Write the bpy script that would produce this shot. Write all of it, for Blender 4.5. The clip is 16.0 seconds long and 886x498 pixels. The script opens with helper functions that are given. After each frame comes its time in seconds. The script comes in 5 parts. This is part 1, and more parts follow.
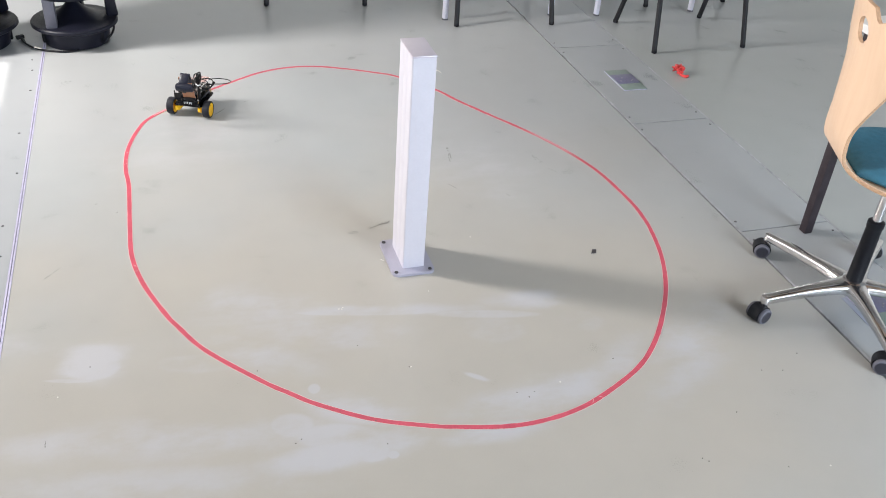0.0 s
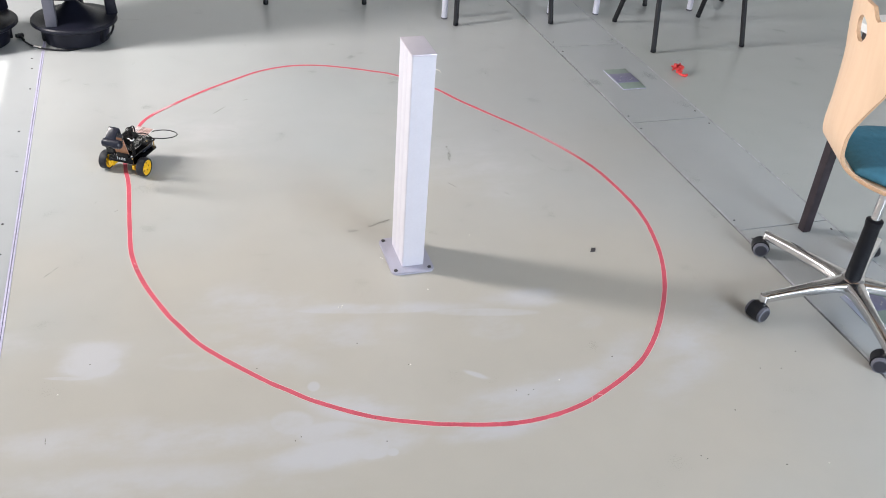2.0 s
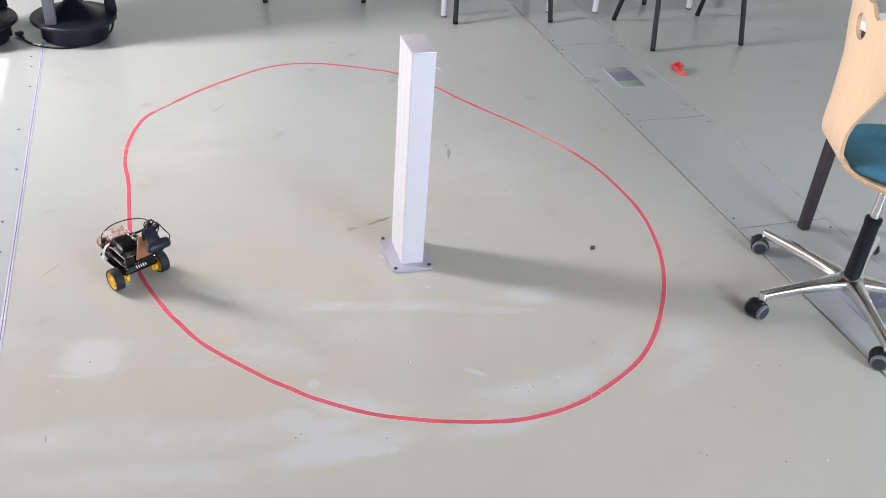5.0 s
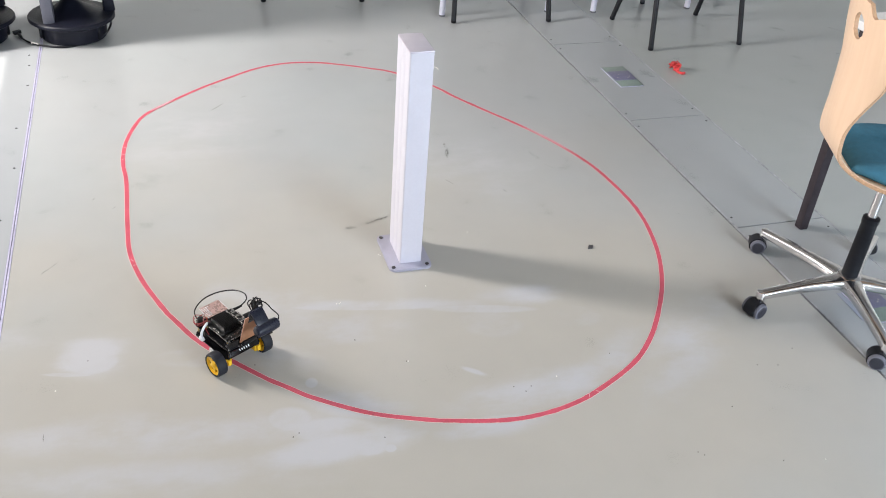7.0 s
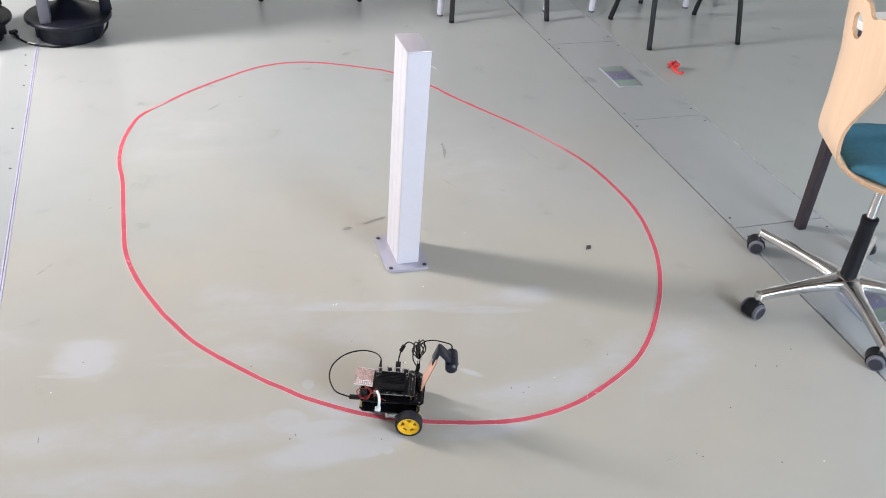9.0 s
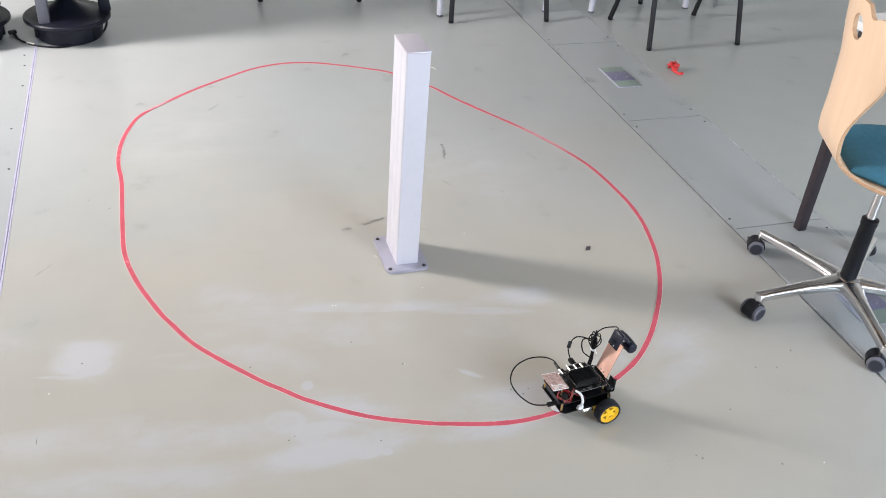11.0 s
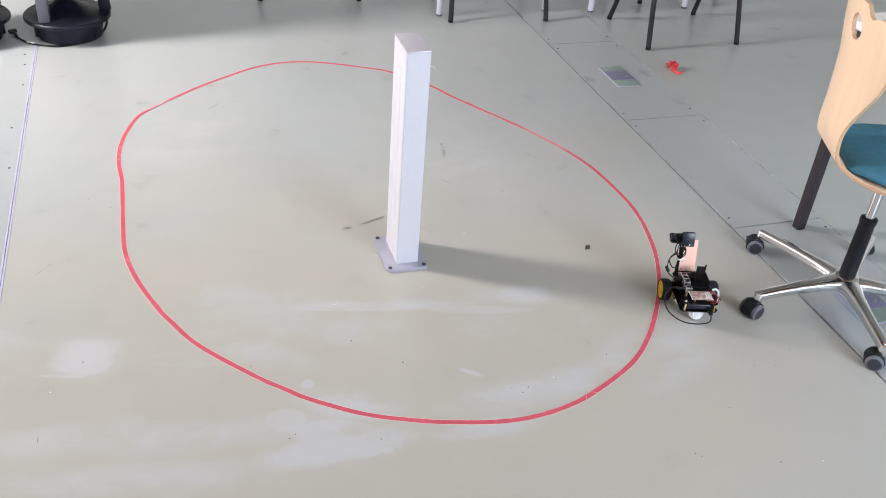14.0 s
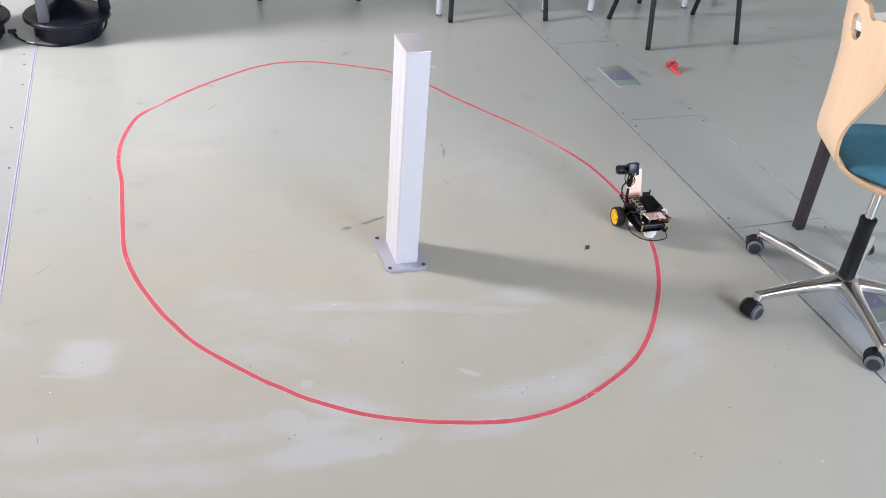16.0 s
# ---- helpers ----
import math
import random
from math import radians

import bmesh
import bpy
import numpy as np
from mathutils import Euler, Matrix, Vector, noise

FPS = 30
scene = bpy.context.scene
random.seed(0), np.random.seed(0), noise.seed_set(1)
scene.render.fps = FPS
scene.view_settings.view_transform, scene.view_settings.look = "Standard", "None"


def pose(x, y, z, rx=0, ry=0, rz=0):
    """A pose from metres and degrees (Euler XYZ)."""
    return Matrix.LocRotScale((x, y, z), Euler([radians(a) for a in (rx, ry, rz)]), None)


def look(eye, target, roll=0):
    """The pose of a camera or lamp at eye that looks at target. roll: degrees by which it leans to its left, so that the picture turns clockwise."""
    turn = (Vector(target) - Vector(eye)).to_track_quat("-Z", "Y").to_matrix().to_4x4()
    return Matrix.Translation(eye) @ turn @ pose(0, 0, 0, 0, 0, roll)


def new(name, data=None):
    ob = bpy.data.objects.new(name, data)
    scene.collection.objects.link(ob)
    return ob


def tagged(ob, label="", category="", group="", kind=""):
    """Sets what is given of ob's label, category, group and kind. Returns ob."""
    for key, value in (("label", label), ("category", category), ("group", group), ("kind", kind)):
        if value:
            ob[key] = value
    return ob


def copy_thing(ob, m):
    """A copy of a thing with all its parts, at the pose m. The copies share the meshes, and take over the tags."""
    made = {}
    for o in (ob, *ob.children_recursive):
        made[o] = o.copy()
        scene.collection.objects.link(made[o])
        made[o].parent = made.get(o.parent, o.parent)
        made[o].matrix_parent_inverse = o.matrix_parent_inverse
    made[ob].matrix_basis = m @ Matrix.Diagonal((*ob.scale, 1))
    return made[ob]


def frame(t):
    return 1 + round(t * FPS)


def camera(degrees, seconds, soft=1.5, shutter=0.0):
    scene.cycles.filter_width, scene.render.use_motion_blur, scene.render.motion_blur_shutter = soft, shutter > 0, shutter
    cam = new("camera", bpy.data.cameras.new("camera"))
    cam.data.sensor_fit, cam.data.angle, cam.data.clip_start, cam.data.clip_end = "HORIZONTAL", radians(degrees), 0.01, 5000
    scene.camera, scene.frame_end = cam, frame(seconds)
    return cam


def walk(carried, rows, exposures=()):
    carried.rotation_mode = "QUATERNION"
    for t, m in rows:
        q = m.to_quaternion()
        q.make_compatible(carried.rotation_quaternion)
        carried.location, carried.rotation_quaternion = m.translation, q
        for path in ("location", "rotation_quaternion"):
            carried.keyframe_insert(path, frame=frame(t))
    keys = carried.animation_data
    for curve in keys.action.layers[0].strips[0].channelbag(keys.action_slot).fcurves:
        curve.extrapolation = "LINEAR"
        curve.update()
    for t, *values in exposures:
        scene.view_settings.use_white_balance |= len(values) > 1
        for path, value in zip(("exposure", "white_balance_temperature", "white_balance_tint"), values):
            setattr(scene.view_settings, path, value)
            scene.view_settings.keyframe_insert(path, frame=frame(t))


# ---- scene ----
# camera: a phone held almost still by the standing operator
cam = camera(51.93, 16.0, soft=0.95)


def held(x, y, z, pitch, yaw, roll):
    """Pose of the held camera: metres, degrees below the horizon, degrees right of +y, lean."""
    return pose(x, y, z, 90 - pitch, 0, -yaw) @ pose(0, 0, 0, 0, 0, roll)


CAMERA_ROWS = [
    (0.0, 0.0, 0.0, 1.6, 34.087, 19.145, 4.457),
    (0.5, 0.0, -0.0008, 1.5986, 34.086, 19.172, 4.509),
    (1.0, -0.0006, -0.0019, 1.6001, 34.122, 19.202, 4.528),
    (1.5, -0.0014, -0.0041, 1.5999, 34.115, 19.213, 4.526),
    (2.0, -0.0029, -0.0054, 1.5992, 34.107, 19.228, 4.539),
    (2.5, -0.006, -0.0063, 1.5995, 34.131, 19.247, 4.546),
    (3.0, -0.0082, -0.0068, 1.5989, 34.131, 19.26, 4.536),
    (3.5, -0.0079, -0.0071, 1.5988, 34.146, 19.254, 4.532),
    (4.0, -0.0065, -0.0078, 1.5975, 34.163, 19.263, 4.571),
    (5.25, -0.0066, -0.0096, 1.5981, 34.166, 19.326, 4.618),
    (6.5, -0.0061, -0.0106, 1.5988, 34.171, 19.395, 4.666),
    (7.0, -0.0055, -0.0098, 1.5976, 34.204, 19.443, 4.706),
    (7.5, -0.0037, -0.0083, 1.5959, 34.203, 19.462, 4.698),
    (8.0, -0.0012, -0.0049, 1.5959, 34.223, 19.477, 4.702),
    (8.5, 0.0009, -0.0027, 1.5957, 34.234, 19.486, 4.709),
    (9.0, 0.0017, -0.0011, 1.5947, 34.227, 19.531, 4.736),
    (10.25, 0.0028, 0.002, 1.594, 34.216, 19.56, 4.77),
    (11.5, 0.0032, 0.004, 1.5937, 34.206, 19.586, 4.798),
    (12.0, 0.0026, 0.0024, 1.5952, 34.223, 19.605, 4.811),
    (12.5, 0.0012, 0.0004, 1.5973, 34.265, 19.629, 4.83),
    (13.0, -0.0005, -0.0011, 1.5962, 34.256, 19.631, 4.827),
    (13.5, -0.0009, -0.0013, 1.5957, 34.249, 19.637, 4.836),
    (14.0, -0.0013, -0.0014, 1.5968, 34.256, 19.651, 4.85),
    (14.5, -0.0016, -0.0032, 1.5972, 34.249, 19.656, 4.847),
    (15.0, -0.0028, -0.0034, 1.5978, 34.254, 19.682, 4.87),
    (15.5, -0.0029, -0.002, 1.5977, 34.275, 19.708, 4.886),
    (16.0, -0.0009, -0.0004, 1.5986, 34.289, 19.676, 4.866),
]
walk(cam, [(r[0], held(*r[1:])) for r in CAMERA_ROWS], exposures=((0.0, 0.0), (16.0, 0.0)))

# ---- daylight: sky, one sun, side window light, and fill from unseen back windows ----
world = bpy.data.worlds.new("sky")
scene.world = world
world.use_nodes = True
wn = world.node_tree
sky = wn.nodes.new("ShaderNodeTexSky")
sky.sky_type, sky.sun_disc = "NISHITA", False
sky.sun_elevation, sky.sun_rotation = radians(57.7), radians(-90)
wn.links.new(sky.outputs[0], wn.nodes["Background"].inputs[0])
wn.nodes["Background"].inputs[1].default_value = 0.12

sun = new("sun", bpy.data.lights.new("sun", "SUN"))
sun.data.energy, sun.data.angle, sun.data.color = 5.0, radians(0.5), (1.0, 0.95, 0.86)
sun.matrix_basis = look((-4.4, 3.72, 6.0), (-0.6, 3.72, 0.0))


def window_light(place, target, width, height, watts, colour):
    ob = new("window_daylight", bpy.data.lights.new("window_daylight", "AREA"))
    ob.data.shape, ob.data.size, ob.data.size_y = "RECTANGLE", width, height
    ob.data.energy, ob.data.color = watts, colour
    ob.matrix_basis = look(place, target)
    return ob


WALL_X, WALL_BACK, WALL_FAR, WALL_RIGHT, ROOM_H = -2.2, -2.6, 7.6, 6.2, 3.3
# window openings of the left wall: y from, y to, z from, z to
SIDE_WINDOWS = [(3.42, 3.98, 0.9, 2.9)]
# windows behind the camera are unseen, added as fill; their watts are tuned
FILL_WINDOWS = [(-1.2, 1.0, 0.9, 2.9), (1.8, 4.4, 0.9, 2.9)]
FILL_WATTS = [6, 298]
SIDE_WATTS = [206]
for (y0, y1, z0, z1), watts in zip(SIDE_WINDOWS, SIDE_WATTS):
    place = (WALL_X + 0.03, (y0 + y1) / 2, (z0 + z1) / 2)
    window_light(place, (place[0] + 1, place[1], place[2]), y1 - y0 - 0.1, z1 - z0 - 0.1, watts, (1.0, 0.945, 0.905))
for (x0, x1, z0, z1), watts in zip(FILL_WINDOWS, FILL_WATTS):
    place = ((x0 + x1) / 2, WALL_BACK + 0.03, (z0 + z1) / 2)
    window_light(place, (place[0], place[1] + 1, place[2]), x1 - x0 - 0.1, z1 - z0 - 0.1, watts, (0.785, 0.88, 0.985))


# ---- materials ----
def material(name, colour, rough=0.5, metal=0.0, vary=0.12, scale=40.0, bump=0.05, coat=0.0, ior=1.5, fine=6.0, spec=0.5):
    """A surface with tone variation at two scales, uneven gloss and fine relief."""
    m = bpy.data.materials.new(name)
    m.use_nodes = True
    t = m.node_tree
    n, l = t.nodes, t.links
    b = n["Principled BSDF"]
    co = n.new("ShaderNodeTexCoord")
    big, small = n.new("ShaderNodeTexNoise"), n.new("ShaderNodeTexNoise")
    big.inputs["Scale"].default_value, small.inputs["Scale"].default_value = scale, scale * fine
    big.inputs["Detail"].default_value, small.inputs["Detail"].default_value = 3, 3
    for x in (big, small):
        l.new(co.outputs["Object"], x.inputs["Vector"])
    add = n.new("ShaderNodeMath")
    add.operation = "ADD"
    l.new(big.outputs[0], add.inputs[0]), l.new(small.outputs[0], add.inputs[1])
    tone = n.new("ShaderNodeMapRange")
    tone.inputs[1].default_value, tone.inputs[2].default_value = 0.6, 1.4
    tone.inputs[3].default_value, tone.inputs[4].default_value = 1 - vary, 1 + vary
    l.new(add.outputs[0], tone.inputs[0])
    mul = n.new("ShaderNodeVectorMath")
    mul.operation = "SCALE"
    mul.inputs[0].default_value = colour
    l.new(tone.outputs[0], mul.inputs["Scale"])
    l.new(mul.outputs[0], b.inputs["Base Color"])
    gloss = n.new("ShaderNodeMapRange")
    gloss.inputs[1].default_value, gloss.inputs[2].default_value = 0.3, 0.7
    gloss.inputs[3].default_value, gloss.inputs[4].default_value = max(0.02, rough * 0.8), min(1, rough * 1.2)
    l.new(small.outputs[0], gloss.inputs[0]), l.new(gloss.outputs[0], b.inputs["Roughness"])
    b.inputs["Metallic"].default_value, b.inputs["IOR"].default_value = metal, ior
    b.inputs["Coat Weight"].default_value, b.inputs["Specular IOR Level"].default_value = coat, spec
    if bump:
        k = n.new("ShaderNodeBump")
        k.inputs["Strength"].default_value, k.inputs["Distance"].default_value = bump, 0.002
        l.new(small.outputs[0], k.inputs["Height"]), l.new(k.outputs[0], b.inputs["Normal"])
    return m


def floor_material(name, colour, tint, patches, warm_light=(), crisp=()):
    """Worn, sealed floor coating: cloudy tone, fine speckle, scuffed pale patches, uneven gloss, warm light painted
    into the tone.
    """
    m = bpy.data.materials.new(name)
    m.use_nodes = True
    t = m.node_tree
    n, l = t.nodes, t.links
    b = n["Principled BSDF"]
    co = n.new("ShaderNodeTexCoord").outputs["Object"]

    def noise_at(scale, detail=4.0, rough=0.55, stretch=None):
        x = n.new("ShaderNodeTexNoise")
        x.inputs["Scale"].default_value, x.inputs["Detail"].default_value = scale, detail
        x.inputs["Roughness"].default_value = rough
        if stretch:
            g = n.new("ShaderNodeMapping")
            g.inputs["Scale"].default_value, g.inputs["Rotation"].default_value = stretch[0], (0, 0, radians(stretch[1]))
            l.new(co, g.inputs[0]), l.new(g.outputs[0], x.inputs["Vector"])
        else:
            l.new(co, x.inputs["Vector"])
        return x.outputs[0]

    def span(v, a0, a1, b0, b1, smooth=False):
        r = n.new("ShaderNodeMapRange")
        if smooth:
            r.interpolation_type = "SMOOTHSTEP"
        for i, x in enumerate((a0, a1, b0, b1)):
            r.inputs[i + 1].default_value = x
        l.new(v, r.inputs[0])
        return r.outputs[0]

    def calc(op, a, c):
        x = n.new("ShaderNodeMath")
        x.operation = op
        for i, v in enumerate((a, c)):
            if isinstance(v, (int, float)):
                x.inputs[i].default_value = v
            else:
                l.new(v, x.inputs[i])
        return x.outputs[0]

    def blend(fac, a, c):
        x = n.new("ShaderNodeMix")
        x.data_type = "RGBA"
        l.new(fac, x.inputs[0])
        for i, v in ((6, a), (7, c)):
            if isinstance(v, tuple):
                x.inputs[i].default_value = (*v, 1)
            else:
                l.new(v, x.inputs[i])
        return x.outputs[2]

    cloud = noise_at(1.1, 1.5)
    speck = noise_at(260.0, 2, 0.7)
    mottled = noise_at(7.0, 2, 0.5)
    col = blend(span(cloud, 0.2, 0.8, 0, 1), colour, tint)
    if warm_light:
        # warm-to-cool fall of light painted into the base colour: warm ellipse, cooler beyond
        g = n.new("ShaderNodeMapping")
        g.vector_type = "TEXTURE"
        g.inputs["Location"].default_value, g.inputs["Scale"].default_value = (warm_light[0], warm_light[1], 0), (warm_light[2], warm_light[3], 1)
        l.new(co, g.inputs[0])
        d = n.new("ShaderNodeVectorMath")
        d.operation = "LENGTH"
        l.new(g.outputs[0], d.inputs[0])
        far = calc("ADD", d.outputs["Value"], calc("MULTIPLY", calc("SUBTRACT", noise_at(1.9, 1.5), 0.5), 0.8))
        col = blend(span(far, 1.1, 0.25, 0, 1, True), col, warm_light[4])
    tone = calc("MULTIPLY", span(mottled, 0.2, 0.8, 0.972, 1.028), span(speck, 0.3, 0.7, 0.99, 1.01))
    sc = n.new("ShaderNodeVectorMath")
    sc.operation = "SCALE"
    l.new(col, sc.inputs[0]), l.new(tone, sc.inputs["Scale"])
    col = sc.outputs[0]
    # pale scuffed patches: centre, half lengths, turn
    torn = noise_at(6.0, 6, 0.62, ((0.75, 1.3, 1), 12))
    wear = None
    for x, y, rx, ry, turn, amount, inner, outer in [(*p, 0.1, 1.5) for p in patches] + [(*p, 0.70, 1.25) for p in crisp]:
        g = n.new("ShaderNodeMapping")
        g.vector_type = "TEXTURE"
        g.inputs["Location"].default_value = (x, y, 0)
        g.inputs["Rotation"].default_value = (0, 0, radians(turn))
        g.inputs["Scale"].default_value = (rx, ry, 1)
        l.new(co, g.inputs[0])
        d = n.new("ShaderNodeVectorMath")
        d.operation = "LENGTH"
        l.new(g.outputs[0], d.inputs[0])
        inside = span(d.outputs["Value"], outer, inner, 0, amount, True)
        wear = inside if wear is None else calc("MAXIMUM", wear, inside)
    if wear is not None:
        edge = calc("ADD", wear, calc("MULTIPLY", calc("SUBTRACT", torn, 0.5), 1.9))
        worn = calc("MULTIPLY", span(edge, 0.14, 0.86, 0, 1, True), calc("MINIMUM", calc("MULTIPLY", wear, 1.5), 1.0))
        col = blend(worn, col, (0.506, 0.503, 0.520))
    # tiny dark specks of grit stuck in the coating
    v = n.new("ShaderNodeTexVoronoi")
    v.inputs["Scale"].default_value = 7.0
    l.new(co, v.inputs["Vector"])
    grit = calc("MULTIPLY", span(v.outputs["Distance"], 0.010, 0.016, 1, 0), span(noise_at(2.3, 2), 0.5, 0.56, 0, 0.5))
    col = blend(grit, col, (0.05, 0.05, 0.045))
    l.new(col, b.inputs["Base Color"])
    r = calc("ADD", span(mottled, 0.2, 0.8, 0.265, 0.295), span(speck, 0.3, 0.7, 0.0, 0.012))
    if wear is not None:
        r = calc("ADD", r, calc("MULTIPLY", worn, 0.1))
    l.new(r, b.inputs["Roughness"])
    k = n.new("ShaderNodeBump")
    k.inputs["Strength"].default_value, k.inputs["Distance"].default_value = 0.025, 0.002
    l.new(calc("ADD", calc("MULTIPLY", noise_at(26.0, 2), 0.3), calc("MULTIPLY", noise_at(3.0, 2), 3.0)), k.inputs["Height"])
    l.new(k.outputs[0], b.inputs["Normal"])
    return m


def wood_material(name, light, dark):
    """Pale lacquered beech with long stretched grain along local z."""
    m = material(name, light, 0.40, vary=0.05, scale=14, bump=0.02, coat=0.25)
    t = m.node_tree
    n, l = t.nodes, t.links
    b = n["Principled BSDF"]
    co, g, x = n.new("ShaderNodeTexCoord"), n.new("ShaderNodeMapping"), n.new("ShaderNodeTexNoise")
    g.inputs["Scale"].default_value = (22, 30, 1.6)
    x.inputs["Scale"].default_value, x.inputs["Detail"].default_value = 2.0, 5
    l.new(co.outputs["Object"], g.inputs[0]), l.new(g.outputs[0], x.inputs["Vector"])
    ramp = n.new("ShaderNodeValToRGB")
    ramp.color_ramp.elements[0].color, ramp.color_ramp.elements[1].color = (*dark, 1), (*light, 1)
    ramp.color_ramp.elements[0].position, ramp.color_ramp.elements[1].position = 0.3, 0.6
    l.new(x.outputs[0], ramp.inputs[0]), l.new(ramp.outputs[0], b.inputs["Base Color"])
    return m


PATCHES = [
    (-0.262, 1.918, 0.115, 0.095, -4, 1.0), (0.50, 1.975, 0.40, 0.035, -11, 0.65), (0.34, 1.90, 0.36, 0.10, -14, 0.55), (0.31, 1.465, 0.24, 0.060, 2, 1.0),
    (-0.10, 1.60, 0.62, 0.085, -9, 0.62), (-0.15, 1.47, 0.55, 0.075, -10, 0.55), (0.84, 1.545, 0.30, 0.075, 7, 0.8), (0.66, 1.45, 0.18, 0.045, 0, 0.8),
    (1.34, 1.66, 0.36, 0.12, 42, 0.65), (0.97, 1.93, 0.17, 0.065, -8, 0.7), (-0.46, 2.02, 0.20, 0.055, -18, 0.45),
    (0.14, 1.86, 0.22, 0.10, -30, 0.6), (0.16, 2.06, 0.28, 0.12, -12, 0.55), (0.36, 1.60, 0.16, 0.065, -25, 0.8),
    (1.10, 1.62, 0.16, 0.09, 30, 0.55), (0.69, 1.65, 0.042, 0.012, -38, 1.0), (1.02, 2.75, 0.5, 0.25, -60, 0.4), (0.10, 3.1, 0.5, 0.3, 20, 0.4),
]
# patches with a clear outline, where the sealer has flaked
CRISP = [
    (-0.258, 1.904, 0.082, 0.066, -12, 0.85), (0.360, 1.459, 0.063, 0.039, -13, 0.9), (0.304, 1.518, 0.120, 0.050, -13, 0.62), (0.200, 1.580, 0.060, 0.047, -13, 0.6),
    (-0.030, 1.577, 0.180, 0.030, -9, 0.5), (0.475, 1.970, 0.238, 0.016, -11, 0.62), (0.803, 1.893, 0.179, 0.020, -12, 0.55), (0.336, 1.608, 0.049, 0.022, -13, 0.7),
    (0.274, 1.695, 0.017, 0.021, -13, 0.6), (0.797, 1.825, 0.112, 0.060, -12, 0.4), (1.049, 1.810, 0.083, 0.060, -12, 0.42), (0.003, 1.853, 0.128, 0.040, -12, 0.45),
    (0.760, 1.543, 0.116, 0.030, -8, 0.55), (-0.310, 1.855, 0.068, 0.008, -13, 0.7), (-0.075, 1.457, 0.147, 0.035, -13, 0.4), (0.415, 1.435, 0.016, 0.014, 0, 0.9),
]
# the last tuple but one is the painted warm light: centre, half lengths, colour
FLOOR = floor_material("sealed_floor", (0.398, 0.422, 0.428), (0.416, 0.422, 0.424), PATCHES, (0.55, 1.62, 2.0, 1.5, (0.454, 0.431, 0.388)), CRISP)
PANEL = floor_material("floor_panel_coating", (0.366, 0.388, 0.406), (0.384, 0.398, 0.410), ())
RIGHT_FLOOR = floor_material("sealed_floor_by_tables", (0.370, 0.393, 0.382), (0.388, 0.406, 0.418), [(2.75, 2.75, 0.5, 0.16, 12, 0.35), (2.55, 2.2, 0.4, 0.2, 30, 0.3)])
JOINT = material("joint_dirt", (0.07, 0.07, 0.075), 0.8)
ALU_STRIP = material("floor_strip_metal", (0.52, 0.505, 0.66), 0.45, 0.2, vary=0.25, scale=14)
DULL_STRIP = material("worn_strip_metal", (0.43, 0.44, 0.47), 0.5, 0.15, vary=0.45, scale=9)
TAPE = material("red_tape", (0.58, 0.088, 0.132), 0.5, vary=0.22, scale=22, bump=0.3, fine=9)
TAPE_WORN = material("worn_tape", (0.70, 0.34, 0.39), 0.5, vary=0.2, scale=60)
TAPE_EDGE = material("tape_edge", (0.76, 0.60, 0.57), 0.5)
ALU = material("anodised_aluminium", (0.665, 0.65, 0.725), 0.42, 0.15, vary=0.03, scale=25, bump=0.02)
ALU_PLATE = material("base_plate_metal", (0.44, 0.43, 0.52), 0.42, 0.2, vary=0.06, scale=40)
ALU_CAP = material("aluminium_cap", (0.62, 0.58, 0.66), 0.4, 0.4, vary=0.05, scale=40)
STEEL = material("bare_steel", (0.5, 0.5, 0.52), 0.3, 1.0, scale=80)
CHROME = material("polished_aluminium", (0.74, 0.73, 0.74), 0.19, 1.0, vary=0.04, scale=30, bump=0.01)
BLACK_METAL = material("black_powder_coat", (0.016, 0.016, 0.020), 0.42, spec=0.3, vary=0.2, scale=80)
BROWN_BLACK = material("dark_painted_wood", (0.036, 0.028, 0.034), 0.5, spec=0.3, vary=0.25, scale=40)
WHITE_METAL = material("white_powder_coat", (0.72, 0.72, 0.84), 0.42, vary=0.05, scale=40)
BLACK_PLASTIC = material("black_plastic", (0.010, 0.0105, 0.014), 0.42, spec=0.22, vary=0.2, scale=90, bump=0.08)
NAVY_PLASTIC = material("navy_black_plastic", (0.010, 0.011, 0.020), 0.42, spec=0.25, vary=0.25, scale=25, bump=0.05)
GREY_PLASTIC = material("grey_plastic", (0.12, 0.12, 0.15), 0.45, vary=0.1, scale=25)
CASTER_GREY = material("caster_grey", (0.028, 0.028, 0.040), 0.5, vary=0.1, scale=80)
CASTER_RIM = material("caster_tread", (0.13, 0.13, 0.16), 0.6, vary=0.1, scale=80)
BEECH = wood_material("beech_plywood", (0.85, 0.61, 0.43), (0.82, 0.575, 0.395))
PLY_EDGE = material("plywood_edge", (0.56, 0.345, 0.21), 0.5, vary=0.3, scale=200)
TEAL = material("blue_upholstery", (0.035, 0.155, 0.24), 0.85, vary=0.18, scale=60, bump=0.5, fine=20)
HATCH_GREEN = material("floor_box_lid", (0.24, 0.30, 0.27), 0.4, vary=0.12, scale=30)
HATCH_MAUVE = material("floor_box_plate", (0.20, 0.195, 0.30), 0.4, 0.2, vary=0.2, scale=60)
RED_PLASTIC = material("red_scrap", (0.78, 0.07, 0.07), 0.45, vary=0.1, scale=90)
WALL_PAINT = material("white_wall_paint", (0.78, 0.78, 0.76), 0.85, vary=0.03, scale=2)
CEILING_PAINT = material("ceiling_paint", (0.33, 0.31, 0.29), 0.9, vary=0.02, scale=2)
TABLE_WHITE = material("white_laminate", (0.78, 0.78, 0.79), 0.42, vary=0.02, scale=10)
